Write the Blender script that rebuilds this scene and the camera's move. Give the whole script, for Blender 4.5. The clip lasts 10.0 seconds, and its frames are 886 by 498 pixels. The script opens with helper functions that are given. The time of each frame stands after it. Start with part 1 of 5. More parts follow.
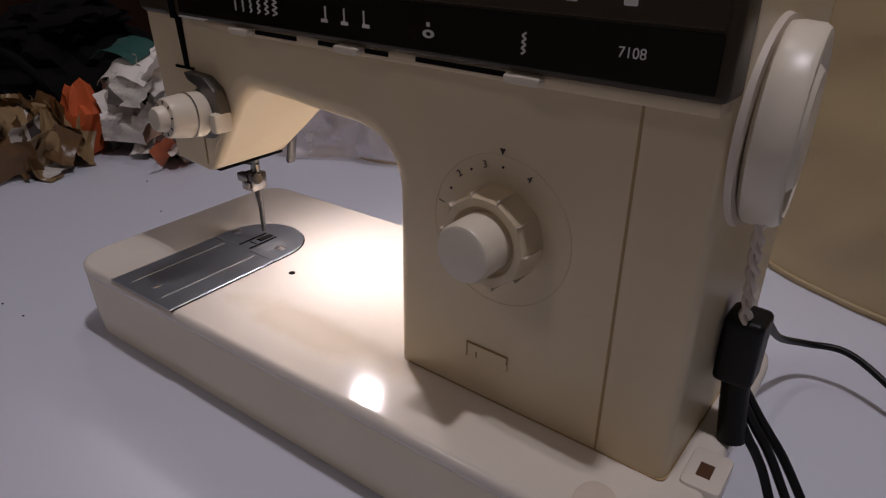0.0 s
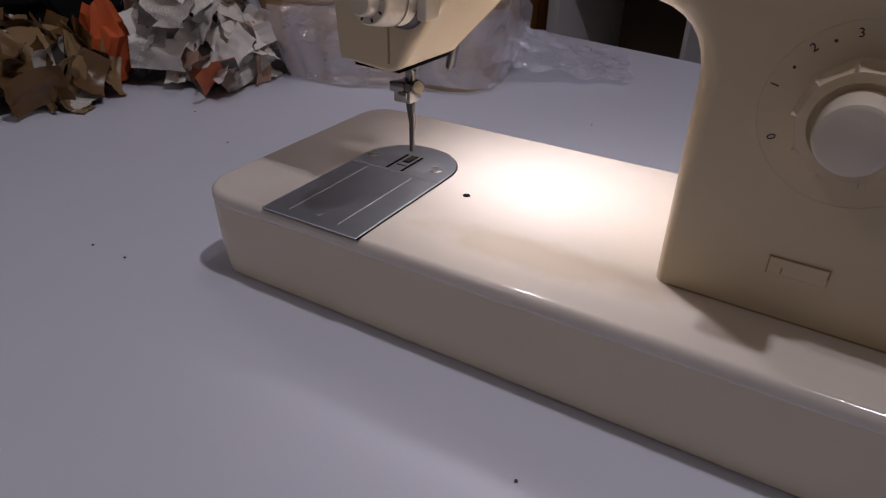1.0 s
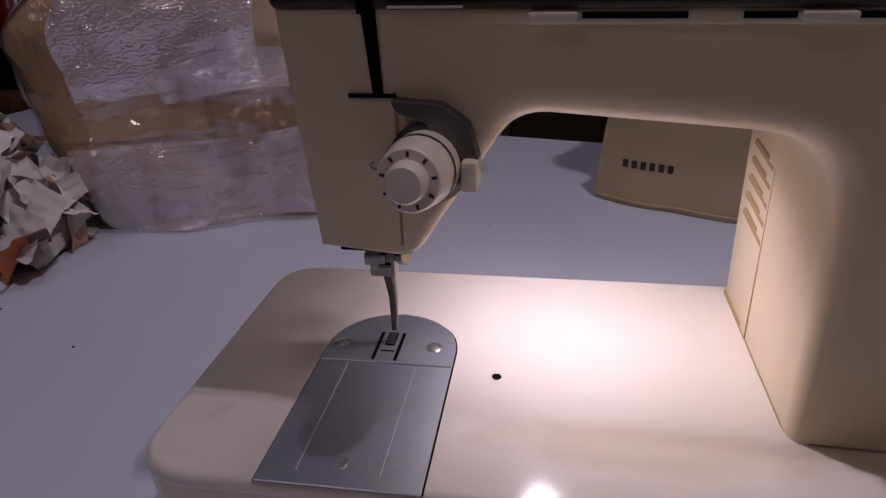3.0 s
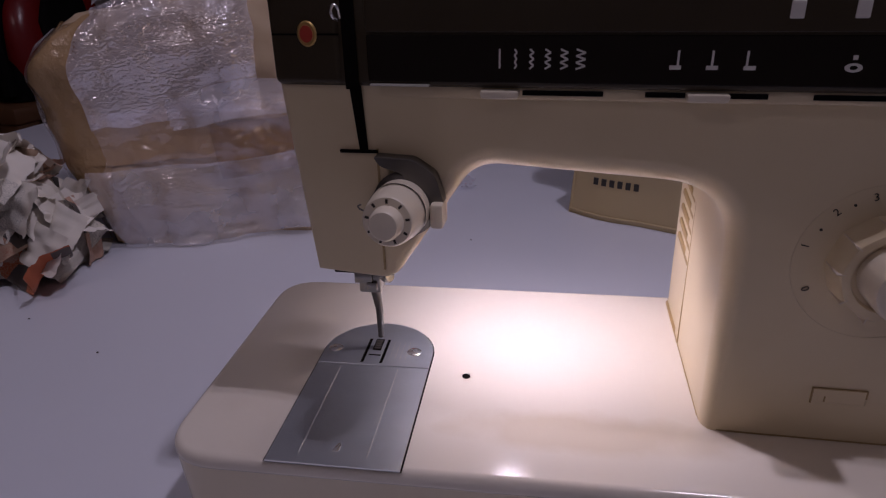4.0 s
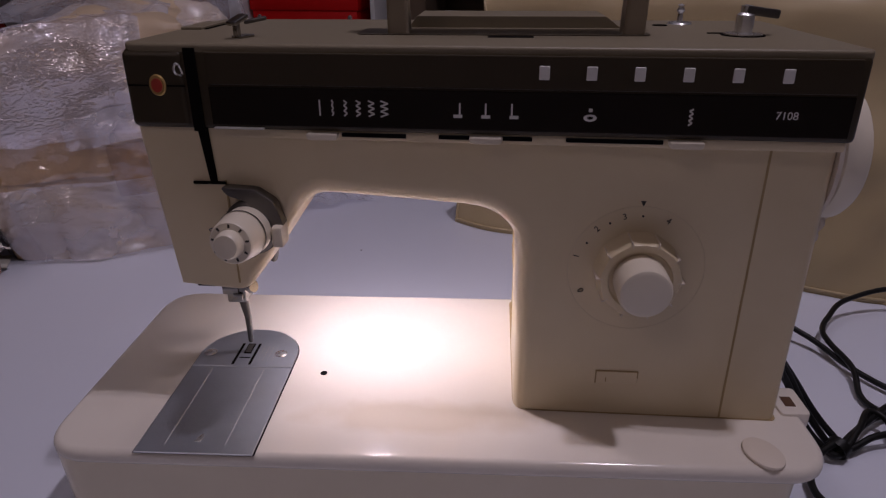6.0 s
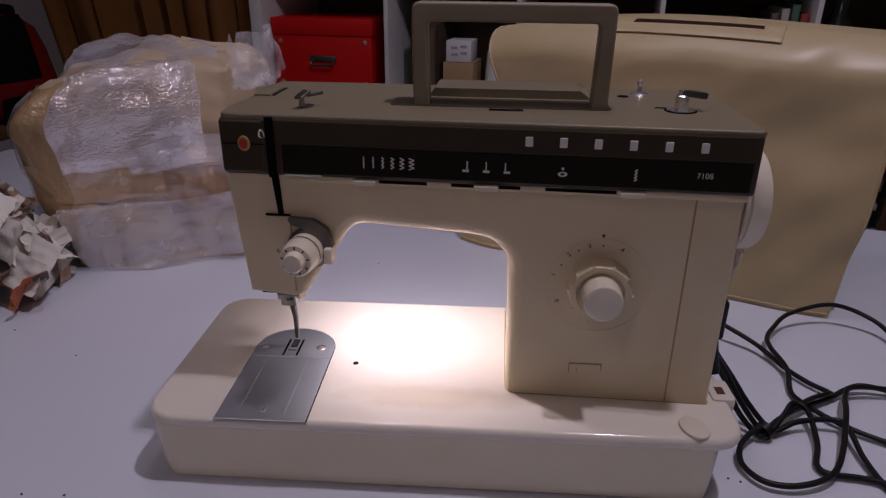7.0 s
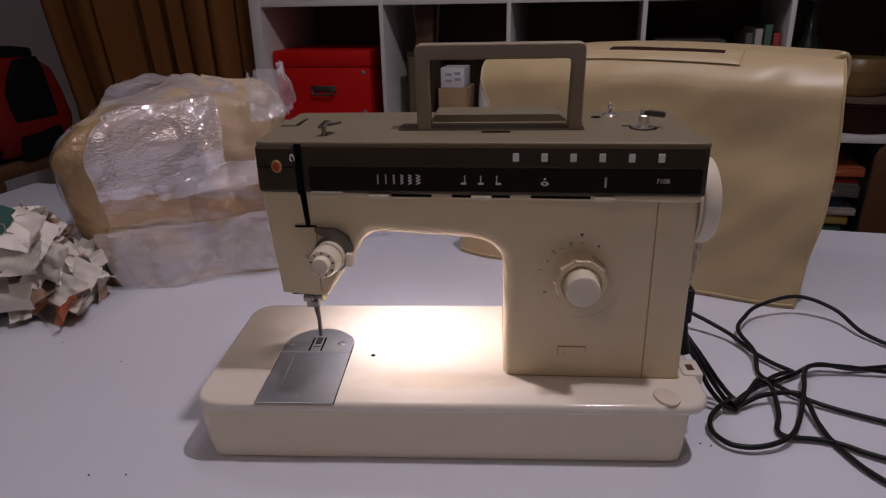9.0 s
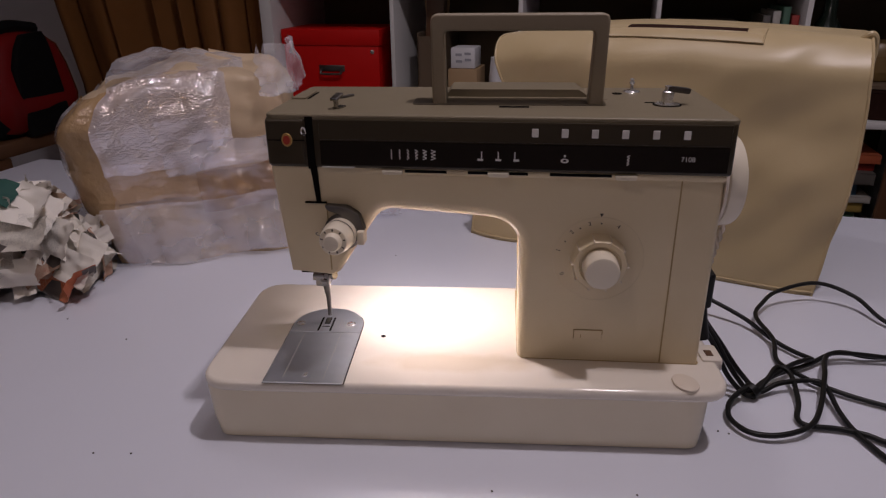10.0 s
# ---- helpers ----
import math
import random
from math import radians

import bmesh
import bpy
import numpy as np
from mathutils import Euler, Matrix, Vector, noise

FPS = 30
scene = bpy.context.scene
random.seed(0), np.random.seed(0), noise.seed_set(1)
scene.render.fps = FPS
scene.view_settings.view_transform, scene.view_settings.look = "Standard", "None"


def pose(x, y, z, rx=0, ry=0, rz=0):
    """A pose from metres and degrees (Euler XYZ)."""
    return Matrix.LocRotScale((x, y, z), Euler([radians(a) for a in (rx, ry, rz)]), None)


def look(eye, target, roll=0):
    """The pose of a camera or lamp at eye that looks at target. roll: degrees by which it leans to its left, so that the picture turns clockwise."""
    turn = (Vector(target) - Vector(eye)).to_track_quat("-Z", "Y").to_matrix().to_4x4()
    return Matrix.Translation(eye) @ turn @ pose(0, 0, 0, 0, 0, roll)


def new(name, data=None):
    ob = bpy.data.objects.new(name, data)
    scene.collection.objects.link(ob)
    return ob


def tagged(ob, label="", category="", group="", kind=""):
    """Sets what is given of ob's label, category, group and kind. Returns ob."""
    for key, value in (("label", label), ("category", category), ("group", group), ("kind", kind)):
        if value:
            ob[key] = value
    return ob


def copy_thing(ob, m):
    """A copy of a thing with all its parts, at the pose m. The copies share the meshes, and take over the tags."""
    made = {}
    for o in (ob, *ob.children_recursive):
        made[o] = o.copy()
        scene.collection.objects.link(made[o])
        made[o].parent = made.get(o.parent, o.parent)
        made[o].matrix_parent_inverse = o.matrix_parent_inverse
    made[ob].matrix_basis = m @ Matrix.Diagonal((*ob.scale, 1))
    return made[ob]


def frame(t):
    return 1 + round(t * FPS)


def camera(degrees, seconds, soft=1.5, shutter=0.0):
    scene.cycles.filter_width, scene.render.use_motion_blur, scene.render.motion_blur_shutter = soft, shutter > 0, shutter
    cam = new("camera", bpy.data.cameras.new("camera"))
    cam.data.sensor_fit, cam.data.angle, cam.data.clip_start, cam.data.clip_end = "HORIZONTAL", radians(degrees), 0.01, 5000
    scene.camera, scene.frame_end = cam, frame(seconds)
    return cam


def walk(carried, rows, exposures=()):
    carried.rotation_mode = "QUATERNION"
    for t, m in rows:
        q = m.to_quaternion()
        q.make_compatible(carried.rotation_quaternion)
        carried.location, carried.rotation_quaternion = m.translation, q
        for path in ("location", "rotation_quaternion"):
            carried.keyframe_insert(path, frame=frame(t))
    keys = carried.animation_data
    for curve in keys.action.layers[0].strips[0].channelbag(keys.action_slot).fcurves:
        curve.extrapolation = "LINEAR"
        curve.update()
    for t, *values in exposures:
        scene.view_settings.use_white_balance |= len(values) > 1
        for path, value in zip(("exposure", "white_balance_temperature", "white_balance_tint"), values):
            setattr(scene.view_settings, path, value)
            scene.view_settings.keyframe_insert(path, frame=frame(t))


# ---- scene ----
cam = camera(67.1, 10.0, soft=1.25)
PATH = [
    (0, (0.443, -0.185, 0.272), (-0.6, 1.275, -0.613), 0.6),
    (0.2, (0.439, -0.202, 0.271), (-0.545, 1.303, -0.604), 0.4),
    (0.5, (0.407, -0.213, 0.249), (-0.544, 1.264, -0.707), -0.8),
    (0.8, (0.336, -0.229, 0.228), (-0.551, 1.277, -0.745), 1.3),
    (1, (0.296, -0.236, 0.227), (-0.564, 1.264, -0.777), 1.8),
    (1.2, (0.257, -0.236, 0.214), (-0.558, 1.29, -0.79), 1.7),
    (1.5, (0.22, -0.233, 0.208), (-0.497, 1.356, -0.773), 0.1),
    (1.7, (0.199, -0.221, 0.197), (-0.457, 1.409, -0.758), -1.5),
    (2, (0.172, -0.201, 0.202), (-0.304, 1.461, -0.804), -0.2),
    (2.2, (0.16, -0.191, 0.198), (-0.231, 1.478, -0.831), 1.3),
    (2.5, (0.148, -0.187, 0.215), (-0.19, 1.537, -0.741), 0.9),
    (2.7, (0.153, -0.189, 0.224), (-0.178, 1.575, -0.658), -0.9),
    (3, (0.149, -0.181, 0.240), (-0.142, 1.62, -0.582), -1.4),
    (3.2, (0.149, -0.187, 0.27), (-0.113, 1.632, -0.519), -1.2),
    (4.3, (0.175, -0.238, 0.273), (-0.116, 1.556, -0.561), -1.9),
    (4.5, (0.179, -0.24, 0.274), (-0.111, 1.55, -0.569), -2.6),
    (5, (0.188, -0.249, 0.289), (-0.076, 1.559, -0.524), -2.4),
    (5.5, (0.204, -0.257, 0.29), (0.043, 1.569, -0.51), -1.6),
    (5.7, (0.215, -0.259, 0.291), (0.112, 1.567, -0.52), -0.7),
    (6.8, (0.23, -0.357, 0.344), (0.136, 1.485, -0.43), 0.5),
    (7, (0.225, -0.375, 0.351), (0.123, 1.465, -0.427), 0.6),
    (7.2, (0.23, -0.389, 0.354), (0.078, 1.457, -0.402), -0.5),
    (7.5, (0.215, -0.404, 0.359), (0.085, 1.452, -0.375), 0.2),
    (7.8, (0.215, -0.42, 0.365), (0.08, 1.416, -0.417), -0.1),
    (8, (0.213, -0.445, 0.362), (0.099, 1.394, -0.415), -0.5),
    (8.2, (0.218, -0.457, 0.359), (0.105, 1.39, -0.398), -1.2),
    (8.5, (0.222, -0.458, 0.365), (0.116, 1.399, -0.368), -1.5),
    (9, (0.226, -0.456, 0.367), (0.125, 1.409, -0.348), -1.2),
    (9.5, (0.224, -0.453, 0.363), (0.122, 1.405, -0.37), -0.9),
    (10, (0.218, -0.443, 0.357), (0.102, 1.404, -0.401), -0.6),
]
walk(cam, [(t, look(e, a, r)) for t, e, a, r in PATH],
     [(0, 0.05, 6100, 19), (0.7, -0.03, 5900, 19), (2, -0.30, 6100, 27), (2.5, -0.38, 5900, 32), (4.5, -0.27, 5800, 34), (5.5, -0.20, 5900, 33), (7.5, 0.2, 5950, 27), (8.5, 0.31, 6220, 24), (10, 0.40, 6350, 24)])

# ---- light ----
world = bpy.data.worlds.new("room_air")
scene.world = world
world.use_nodes = True
world.node_tree.nodes["Background"].inputs[0].default_value = (0.35, 0.40, 0.55, 1)
world.node_tree.nodes["Background"].inputs[1].default_value = 0.015


def lamp(name, kind, energy, colour, m, **kw):
    data = bpy.data.lights.new(name, kind)
    data.energy, data.color = energy, colour
    if "size" in kw:
        data.shape, data.size = "DISK", kw["size"]
    if "radius" in kw:
        data.shadow_soft_size = kw["radius"]
    if "cone" in kw:
        data.spot_size, data.spot_blend = radians(kw["cone"]), kw["blend"]
    ob = new(name, data)
    ob.matrix_world = m
    return ob


for bx, by in ((-0.022, -0.012), (0.004, 0.024), (0.024, -0.014)):  # a pendant with three small bulbs
    lamp("pendant_bulb", "SPOT", 7.7, (1.0, 0.94, 0.92), look((0.60 + bx, 0.015 + by, 1.60), (0.50 + bx, 0.03 + by, 0.0)), radius=0.009, cone=148, blend=0.8)
lamp("ceiling_bulb", "POINT", 3.3, (1.0, 0.92, 0.88), pose(0.18, 0.42, 1.45), radius=0.04)
# Added fill from the front left to brighten near faces, not a known lamp.
lamp("front_fill", "POINT", 5.2, (1.0, 0.84, 0.70), pose(-0.6, -1.2, 1.55), radius=0.15)
lamp("sewing_bulb", "SPOT", 1.12, (1.0, 0.91, 0.86), look((0.155, 0.118, 0.178), (0.188, 0.140, 0.0)), radius=0.009, cone=137, blend=1.0)

# ---- materials ----


def material(name, colour, rough=0.5, metal=0.0, vary=0.06, scale=40, bump=0.0, bump_scale=200, spec=0.5, stain=None, coat=0.0):
    """Colour with two scales of mottling, gloss that varies, and a fine relief."""
    mat = bpy.data.materials.new(name)
    mat.use_nodes = True
    nt = mat.node_tree
    b = nt.nodes["Principled BSDF"]
    b.inputs["Metallic"].default_value = metal
    b.inputs["Specular IOR Level"].default_value = spec
    b.inputs["Coat Weight"].default_value = coat
    b.inputs["Coat Roughness"].default_value = 0.08
    co = nt.nodes.new("ShaderNodeTexCoord")
    n1, n2 = nt.nodes.new("ShaderNodeTexNoise"), nt.nodes.new("ShaderNodeTexNoise")
    n1.inputs["Scale"].default_value, n1.inputs["Detail"].default_value = scale, 4
    n2.inputs["Scale"].default_value, n2.inputs["Detail"].default_value = scale * 0.15, 3
    for n in (n1, n2):
        nt.links.new(co.outputs["Object"], n.inputs["Vector"])
    mix = nt.nodes.new("ShaderNodeMix")
    mix.data_type = "RGBA"
    dark = stain or [c * (1 - 2.5 * vary) for c in colour]
    mix.inputs["A"].default_value = (*[min(1, c * (1 + vary)) for c in colour], 1)
    mix.inputs["B"].default_value = (*dark, 1)
    add = nt.nodes.new("ShaderNodeMath")
    add.operation = "MULTIPLY"
    nt.links.new(n1.outputs["Fac"], add.inputs[0])
    nt.links.new(n2.outputs["Fac"], add.inputs[1])
    nt.links.new(add.outputs[0], mix.inputs["Factor"])
    nt.links.new(mix.outputs["Result"], b.inputs["Base Color"])
    ramp = nt.nodes.new("ShaderNodeMapRange")
    ramp.inputs["To Min"].default_value, ramp.inputs["To Max"].default_value = rough * 0.85, min(1, rough * 1.2)
    nt.links.new(n2.outputs["Fac"], ramp.inputs["Value"])
    nt.links.new(ramp.outputs["Result"], b.inputs["Roughness"])
    if bump:
        n3 = nt.nodes.new("ShaderNodeTexNoise")
        n3.inputs["Scale"].default_value, n3.inputs["Detail"].default_value = bump_scale, 3
        nt.links.new(co.outputs["Object"], n3.inputs["Vector"])
        bp = nt.nodes.new("ShaderNodeBump")
        bp.inputs["Strength"].default_value, bp.inputs["Distance"].default_value = bump, 0.002
        nt.links.new(n3.outputs["Fac"], bp.inputs["Height"])
        nt.links.new(bp.outputs["Normal"], b.inputs["Normal"])
    return mat


M = {
    "cream": material("cream_enamel", (0.745, 0.632, 0.430), 0.335, vary=0.03, scale=30, bump=0.02, bump_scale=600, stain=(0.64, 0.51, 0.29)),
    "bed": material("cream_plastic", (0.80, 0.74, 0.65), 0.13, vary=0.03, scale=24, bump=0.015, bump_scale=500, stain=(0.71, 0.63, 0.53)),
    "cream_base": material("yellowed_plastic", (0.80, 0.72, 0.565), 0.22, vary=0.04, scale=16, bump=0.02, bump_scale=420, stain=(0.66, 0.55, 0.38)),
    "knob": material("ivory_plastic", (0.79, 0.71, 0.57), 0.33, vary=0.03, scale=60),
    "aged": material("aged_ivory", (0.72, 0.62, 0.44), 0.32, vary=0.08, scale=90, stain=(0.55, 0.42, 0.22)),
    "pad": material("ivory_pad", (0.72, 0.63, 0.52), 0.5, vary=0.04, scale=80),
    "handle": material("pale_taupe_plastic", (0.27, 0.222, 0.155), 0.36, spec=0.45, vary=0.06, scale=50, bump=0.05, bump_scale=900),
    "taupe": material("taupe_plastic", (0.215, 0.178, 0.116), 0.40, spec=0.35, vary=0.05, scale=50, bump=0.05, bump_scale=900),
    "brown": material("dark_brown_plastic", (0.046, 0.034, 0.019), 0.34, vary=0.1, scale=60, spec=0.3, bump=0.02, bump_scale=500),
    "black": material("gloss_black", (0.012, 0.008, 0.0055), 0.16, vary=0.1, scale=60, spec=0.25),
    "hole": material("dark_gap", (0.006, 0.005, 0.005), 0.9, vary=0.1, spec=0.05),
    "steel": material("brushed_steel", (0.62, 0.66, 0.71), 0.46, metal=1.0, vary=0.10, scale=70, bump=0.04, bump_scale=700),
    "chrome": material("chrome", (0.80, 0.79, 0.77), 0.24, metal=0.88, vary=0.08, scale=120),
    "darkmetal": material("dull_metal", (0.16, 0.15, 0.14), 0.38, metal=0.9, vary=0.12, scale=120),
    "print": material("pale_print", (0.72, 0.70, 0.66), 0.5, vary=0.03),
    "grey_print": material("grey_print", (0.36, 0.37, 0.41), 0.6, vary=0.05),
    "nickel": material("worn_nickel", (0.36, 0.345, 0.32), 0.26, metal=1.0, vary=0.15, scale=140, bump=0.05, bump_scale=500),
    "grime": material("yellowed_grime", (0.42, 0.30, 0.14), 0.7, vary=0.1),
    "ink": material("black_ink_and_gap_shade", (0.03, 0.025, 0.02), 0.5, vary=0.1),
    "gold": material("gold_badge", (0.55, 0.36, 0.12), 0.35, metal=0.6, vary=0.08),
    "red_enamel": material("red_enamel", (0.45, 0.05, 0.03), 0.3, vary=0.06),
    "rubber": material("black_rubber", (0.007, 0.007, 0.0065), 0.42, spec=0.28, vary=0.15, scale=150),
    "table": material("white_table", (0.69, 0.71, 0.79), 0.42, vary=0.02, scale=14, bump=0.02, bump_scale=300),
    "vinyl": material("beige_vinyl", (0.46, 0.365, 0.205), 0.40, vary=0.06, scale=10, bump=0.06, bump_scale=700, stain=(0.43, 0.31, 0.16)),
    "shelf": material("white_shelf", (0.68, 0.67, 0.66), 0.5, vary=0.03, scale=20),
    "wall": material("pale_wall", (0.76, 0.77, 0.82), 0.85, vary=0.03, scale=12, bump=0.05, bump_scale=150),
    "backwall": material("brown_backing", (0.12, 0.082, 0.05), 0.8, vary=0.08, scale=8),
    "curtain": material("brown_curtain", (0.185, 0.070, 0.011), 0.85, vary=0.12, scale=30, bump=0.15, bump_scale=900),
    "red": material("red_card", (0.60, 0.008, 0.005), 0.5, spec=0.2, vary=0.05, scale=40),
    "redbag": material("red_plastic", (0.17, 0.008, 0.008), 0.25, vary=0.1, scale=30, bump=0.2, bump_scale=60),
    "darkcloth": material("black_cloth", (0.005, 0.0045, 0.005), 0.85, vary=0.2, scale=60, spec=0.12),
    "wood": material("dark_wood", (0.10, 0.045, 0.02), 0.45, vary=0.2, scale=18),
    "floor": material("wood_floor", (0.20, 0.12, 0.07), 0.5, vary=0.15, scale=10),
    "slot_dark": material("slot_lining", (0.030, 0.012, 0.008), 0.7, vary=0.1, spec=0.1),
    "amber": material("amber_plastic", (0.17, 0.105, 0.035), 0.35, vary=0.15, scale=25),
    "card": material("cardboard", (0.42, 0.28, 0.15), 0.75, vary=0.08, scale=25, bump=0.05, bump_scale=300),
    "white": material("white_card", (0.74, 0.74, 0.76), 0.6, vary=0.03),
}

# yellowed band on the bed, with the arm's shadow edge painted into it
nt = M["bed"].node_tree
pb = nt.nodes["Principled BSDF"]
base = pb.inputs["Base Color"].links[0].from_socket
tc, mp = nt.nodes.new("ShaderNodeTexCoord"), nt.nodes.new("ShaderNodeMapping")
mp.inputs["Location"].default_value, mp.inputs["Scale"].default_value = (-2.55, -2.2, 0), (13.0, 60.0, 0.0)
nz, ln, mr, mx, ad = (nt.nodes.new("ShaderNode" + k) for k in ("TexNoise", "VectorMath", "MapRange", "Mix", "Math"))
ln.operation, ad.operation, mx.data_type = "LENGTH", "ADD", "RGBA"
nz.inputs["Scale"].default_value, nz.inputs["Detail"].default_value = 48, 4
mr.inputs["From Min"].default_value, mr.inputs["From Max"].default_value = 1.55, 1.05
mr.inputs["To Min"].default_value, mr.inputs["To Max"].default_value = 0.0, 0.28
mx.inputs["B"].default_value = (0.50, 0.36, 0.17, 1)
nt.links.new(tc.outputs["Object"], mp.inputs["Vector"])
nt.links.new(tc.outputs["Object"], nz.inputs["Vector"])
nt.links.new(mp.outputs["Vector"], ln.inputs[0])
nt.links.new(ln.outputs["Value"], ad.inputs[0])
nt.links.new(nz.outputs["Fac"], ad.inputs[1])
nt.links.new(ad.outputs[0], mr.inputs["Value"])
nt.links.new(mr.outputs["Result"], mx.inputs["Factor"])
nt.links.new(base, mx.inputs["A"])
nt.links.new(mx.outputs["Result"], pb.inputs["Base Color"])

# ---- mesh helpers ----


def part(name, bm, mat, parent=None, label="", smooth=35, firm=False):
    """Links a bmesh as one mesh object under a thing or a part."""
    me = bpy.data.meshes.new(name)
    bmesh.ops.recalc_face_normals(bm, faces=bm.faces)
    bm.to_mesh(me)
    bm.free()
    me.materials.append(M[mat] if isinstance(mat, str) else mat)
    if smooth:
        me.polygons.foreach_set("use_smooth", [True] * len(me.polygons))
        me.set_sharp_from_angle(angle=radians(smooth))
    ob = new(name, me)
    if firm:
        wn = ob.modifiers.new("flat_faces", "WEIGHTED_NORMAL")
        wn.keep_sharp = True
    if parent:
        ob.parent = parent
    if label:
        ob["label"] = label
    return ob


def thing(name, label, category, m=None, group="", kind=""):
    ob = new(name)
    ob.empty_display_size = 0.01
    if m is not None:
        ob.matrix_world = m
    return tagged(ob, label, category, group, kind)


def bevel(bm, w, seg=2, angle=30):
    if w <= 0:
        return bm
    edges = [e for e in bm.edges if len(e.link_faces) == 2 and e.calc_face_angle(0) > radians(angle)]
    bmesh.ops.bevel(bm, geom=edges, offset=w, segments=seg, profile=0.5, affect="EDGES", clamp_overlap=True)
    return bm


def box(x0, x1, y0, y1, z0, z1, w=0.0, seg=2):
    bm = bmesh.new()
    bmesh.ops.create_cube(bm, size=1, matrix=Matrix.LocRotScale(((x0 + x1) / 2, (y0 + y1) / 2, (z0 + z1) / 2), None, (x1 - x0, y1 - y0, z1 - z0)))
    return bevel(bm, w, seg)


def join(*bms):
    """One bmesh out of several."""
    out = bms[0]
    for b in bms[1:]:
        me = bpy.data.meshes.new("tmp")
        b.to_mesh(me)
        b.free()
        out.from_mesh(me)
        bpy.data.meshes.remove(me)
    return out


def turned(bm, m):
    bm.transform(m)
    return bm


def prism(outline, lo, hi, plane="xz", w=0.0, seg=3):
    """A 2D outline pulled from lo to hi along the third axis, its edges rounded."""
    bm = bmesh.new()
    put = {"xz": lambda a, b, c: (a, c, b), "xy": lambda a, b, c: (a, b, c), "yz": lambda a, b, c: (c, a, b)}[plane]
    ends = [[bm.verts.new(put(a, b, c)) for a, b in outline] for c in (lo, hi)]
    n = len(outline)
    bm.faces.new(ends[0])
    bm.faces.new(ends[1][::-1])
    for i in range(n):
        bm.faces.new((ends[0][i], ends[1][i], ends[1][(i + 1) % n], ends[0][(i + 1) % n]))
    bmesh.ops.recalc_face_normals(bm, faces=bm.faces)
    if w:
        rim = [e for f in bm.faces if len(f.verts) == n for e in f.edges]
        bmesh.ops.bevel(bm, geom=list(set(rim)), offset=w, segments=seg, profile=0.5, affect="EDGES", clamp_overlap=True)
    return bm


def rounded(pts, radii, seg=6):
    """A polygon with each corner rounded by its own radius."""
    out, n = [], len(pts)
    for i in range(n):
        r = radii[i] if isinstance(radii, (list, tuple)) else radii
        p, a, b = Vector(pts[i]), Vector(pts[i - 1]), Vector(pts[(i + 1) % n])
        if r <= 0:
            out.append(tuple(p))
            continue
        da, db = (a - p), (b - p)
        cut = min(r, da.length * 0.49, db.length * 0.49)
        s, e = p + da.normalized() * cut, p + db.normalized() * cut
        for k in range(seg + 1):
            t = k / seg
            out.append(tuple(s * (1 - t) ** 2 + p * 2 * t * (1 - t) + e * t * t))
    return out


def rect(x0, x1, y0, y1, r, seg=6):
    return rounded([(x0, y0), (x1, y0), (x1, y1), (x0, y1)], r, seg)


def loft(rings, close=True):
    """A skin over rings of equally many points."""
    bm = bmesh.new()
    vs = [[bm.verts.new(p) for p in ring] for ring in rings]
    n = len(vs[0])
    for a, b in zip(vs, vs[1:]):
        for i in range(n):
            bm.faces.new((a[i], a[(i + 1) % n], b[(i + 1) % n], b[i]))
    if close:
        bm.faces.new(vs[0][::-1])
        bm.faces.new(vs[-1])
    return bm


def hoop(profile, m, seg=48):
    """Like lathe, for a closed profile with nothing in its middle."""
    rings = [[m @ Vector((r * math.cos(2 * math.pi * k / seg), r * math.sin(2 * math.pi * k / seg), h)) for k in range(seg)] for r, h in [*profile, profile[0]]]
    bm = loft(rings, False)
    bmesh.ops.remove_doubles(bm, verts=bm.verts, dist=1e-7)
    return bm


def lathe(profile, m, seg=40):
    """A profile of (radius, height) turned about the z axis of m."""
    rings = [[m @ Vector((r * math.cos(2 * math.pi * k / seg), r * math.sin(2 * math.pi * k / seg), h)) for k in range(seg)] for r, h in profile]
    return loft(rings)


def smooth_line(pts, steps=8):
    pts = [Vector(p) for p in pts]
    q = [2 * pts[0] - pts[1], *pts, 2 * pts[-1] - pts[-2]]
    out = []
    for i in range(1, len(q) - 2):
        for k in range(steps):
            t = k / steps
            a, b, c, d = q[i - 1:i + 3]
            out.append(0.5 * (2 * b + (c - a) * t + (2 * a - 5 * b + 4 * c - d) * t * t + (3 * b - a - 3 * c + d) * t ** 3))
    return out + [pts[-1]]


def tube(pts, r, seg=10, steps=8):
    line = smooth_line(pts, steps)
    rings, side = [], None
    for i, p in enumerate(line):
        d = (line[min(i + 1, len(line) - 1)] - line[max(i - 1, 0)]).normalized()
        side = (side or d.orthogonal())
        side = (side - d * side.dot(d)).normalized()
        up = d.cross(side)
        rings.append([p + r * (math.cos(2 * math.pi * k / seg) * side + math.sin(2 * math.pi * k / seg) * up) for k in range(seg)])
    return loft(rings)


FRONT = Matrix.Rotation(radians(90), 4, "X")  # local z towards the viewer's side (-y)


def text_mesh(name, body, size, m, mat, parent):
    cu = bpy.data.curves.new(name, "FONT")
    cu.body, cu.size, cu.align_x, cu.align_y, cu.extrude = body, size, "CENTER", "CENTER", 0.0001
    tmp = bpy.data.objects.new(name, cu)
    me = bpy.data.meshes.new_from_object(tmp)
    bpy.data.objects.remove(tmp)
    me.materials.append(M[mat])
    ob = new(name, me)
    ob.parent = parent
    ob.matrix_local = m
    return ob


# ---- room ----
YAW = -11.0
TABLE_YAW = -12.0


def structure(name, bm, mat, label, category):
    return tagged(part(name, bm, mat), label, category, kind="structure")


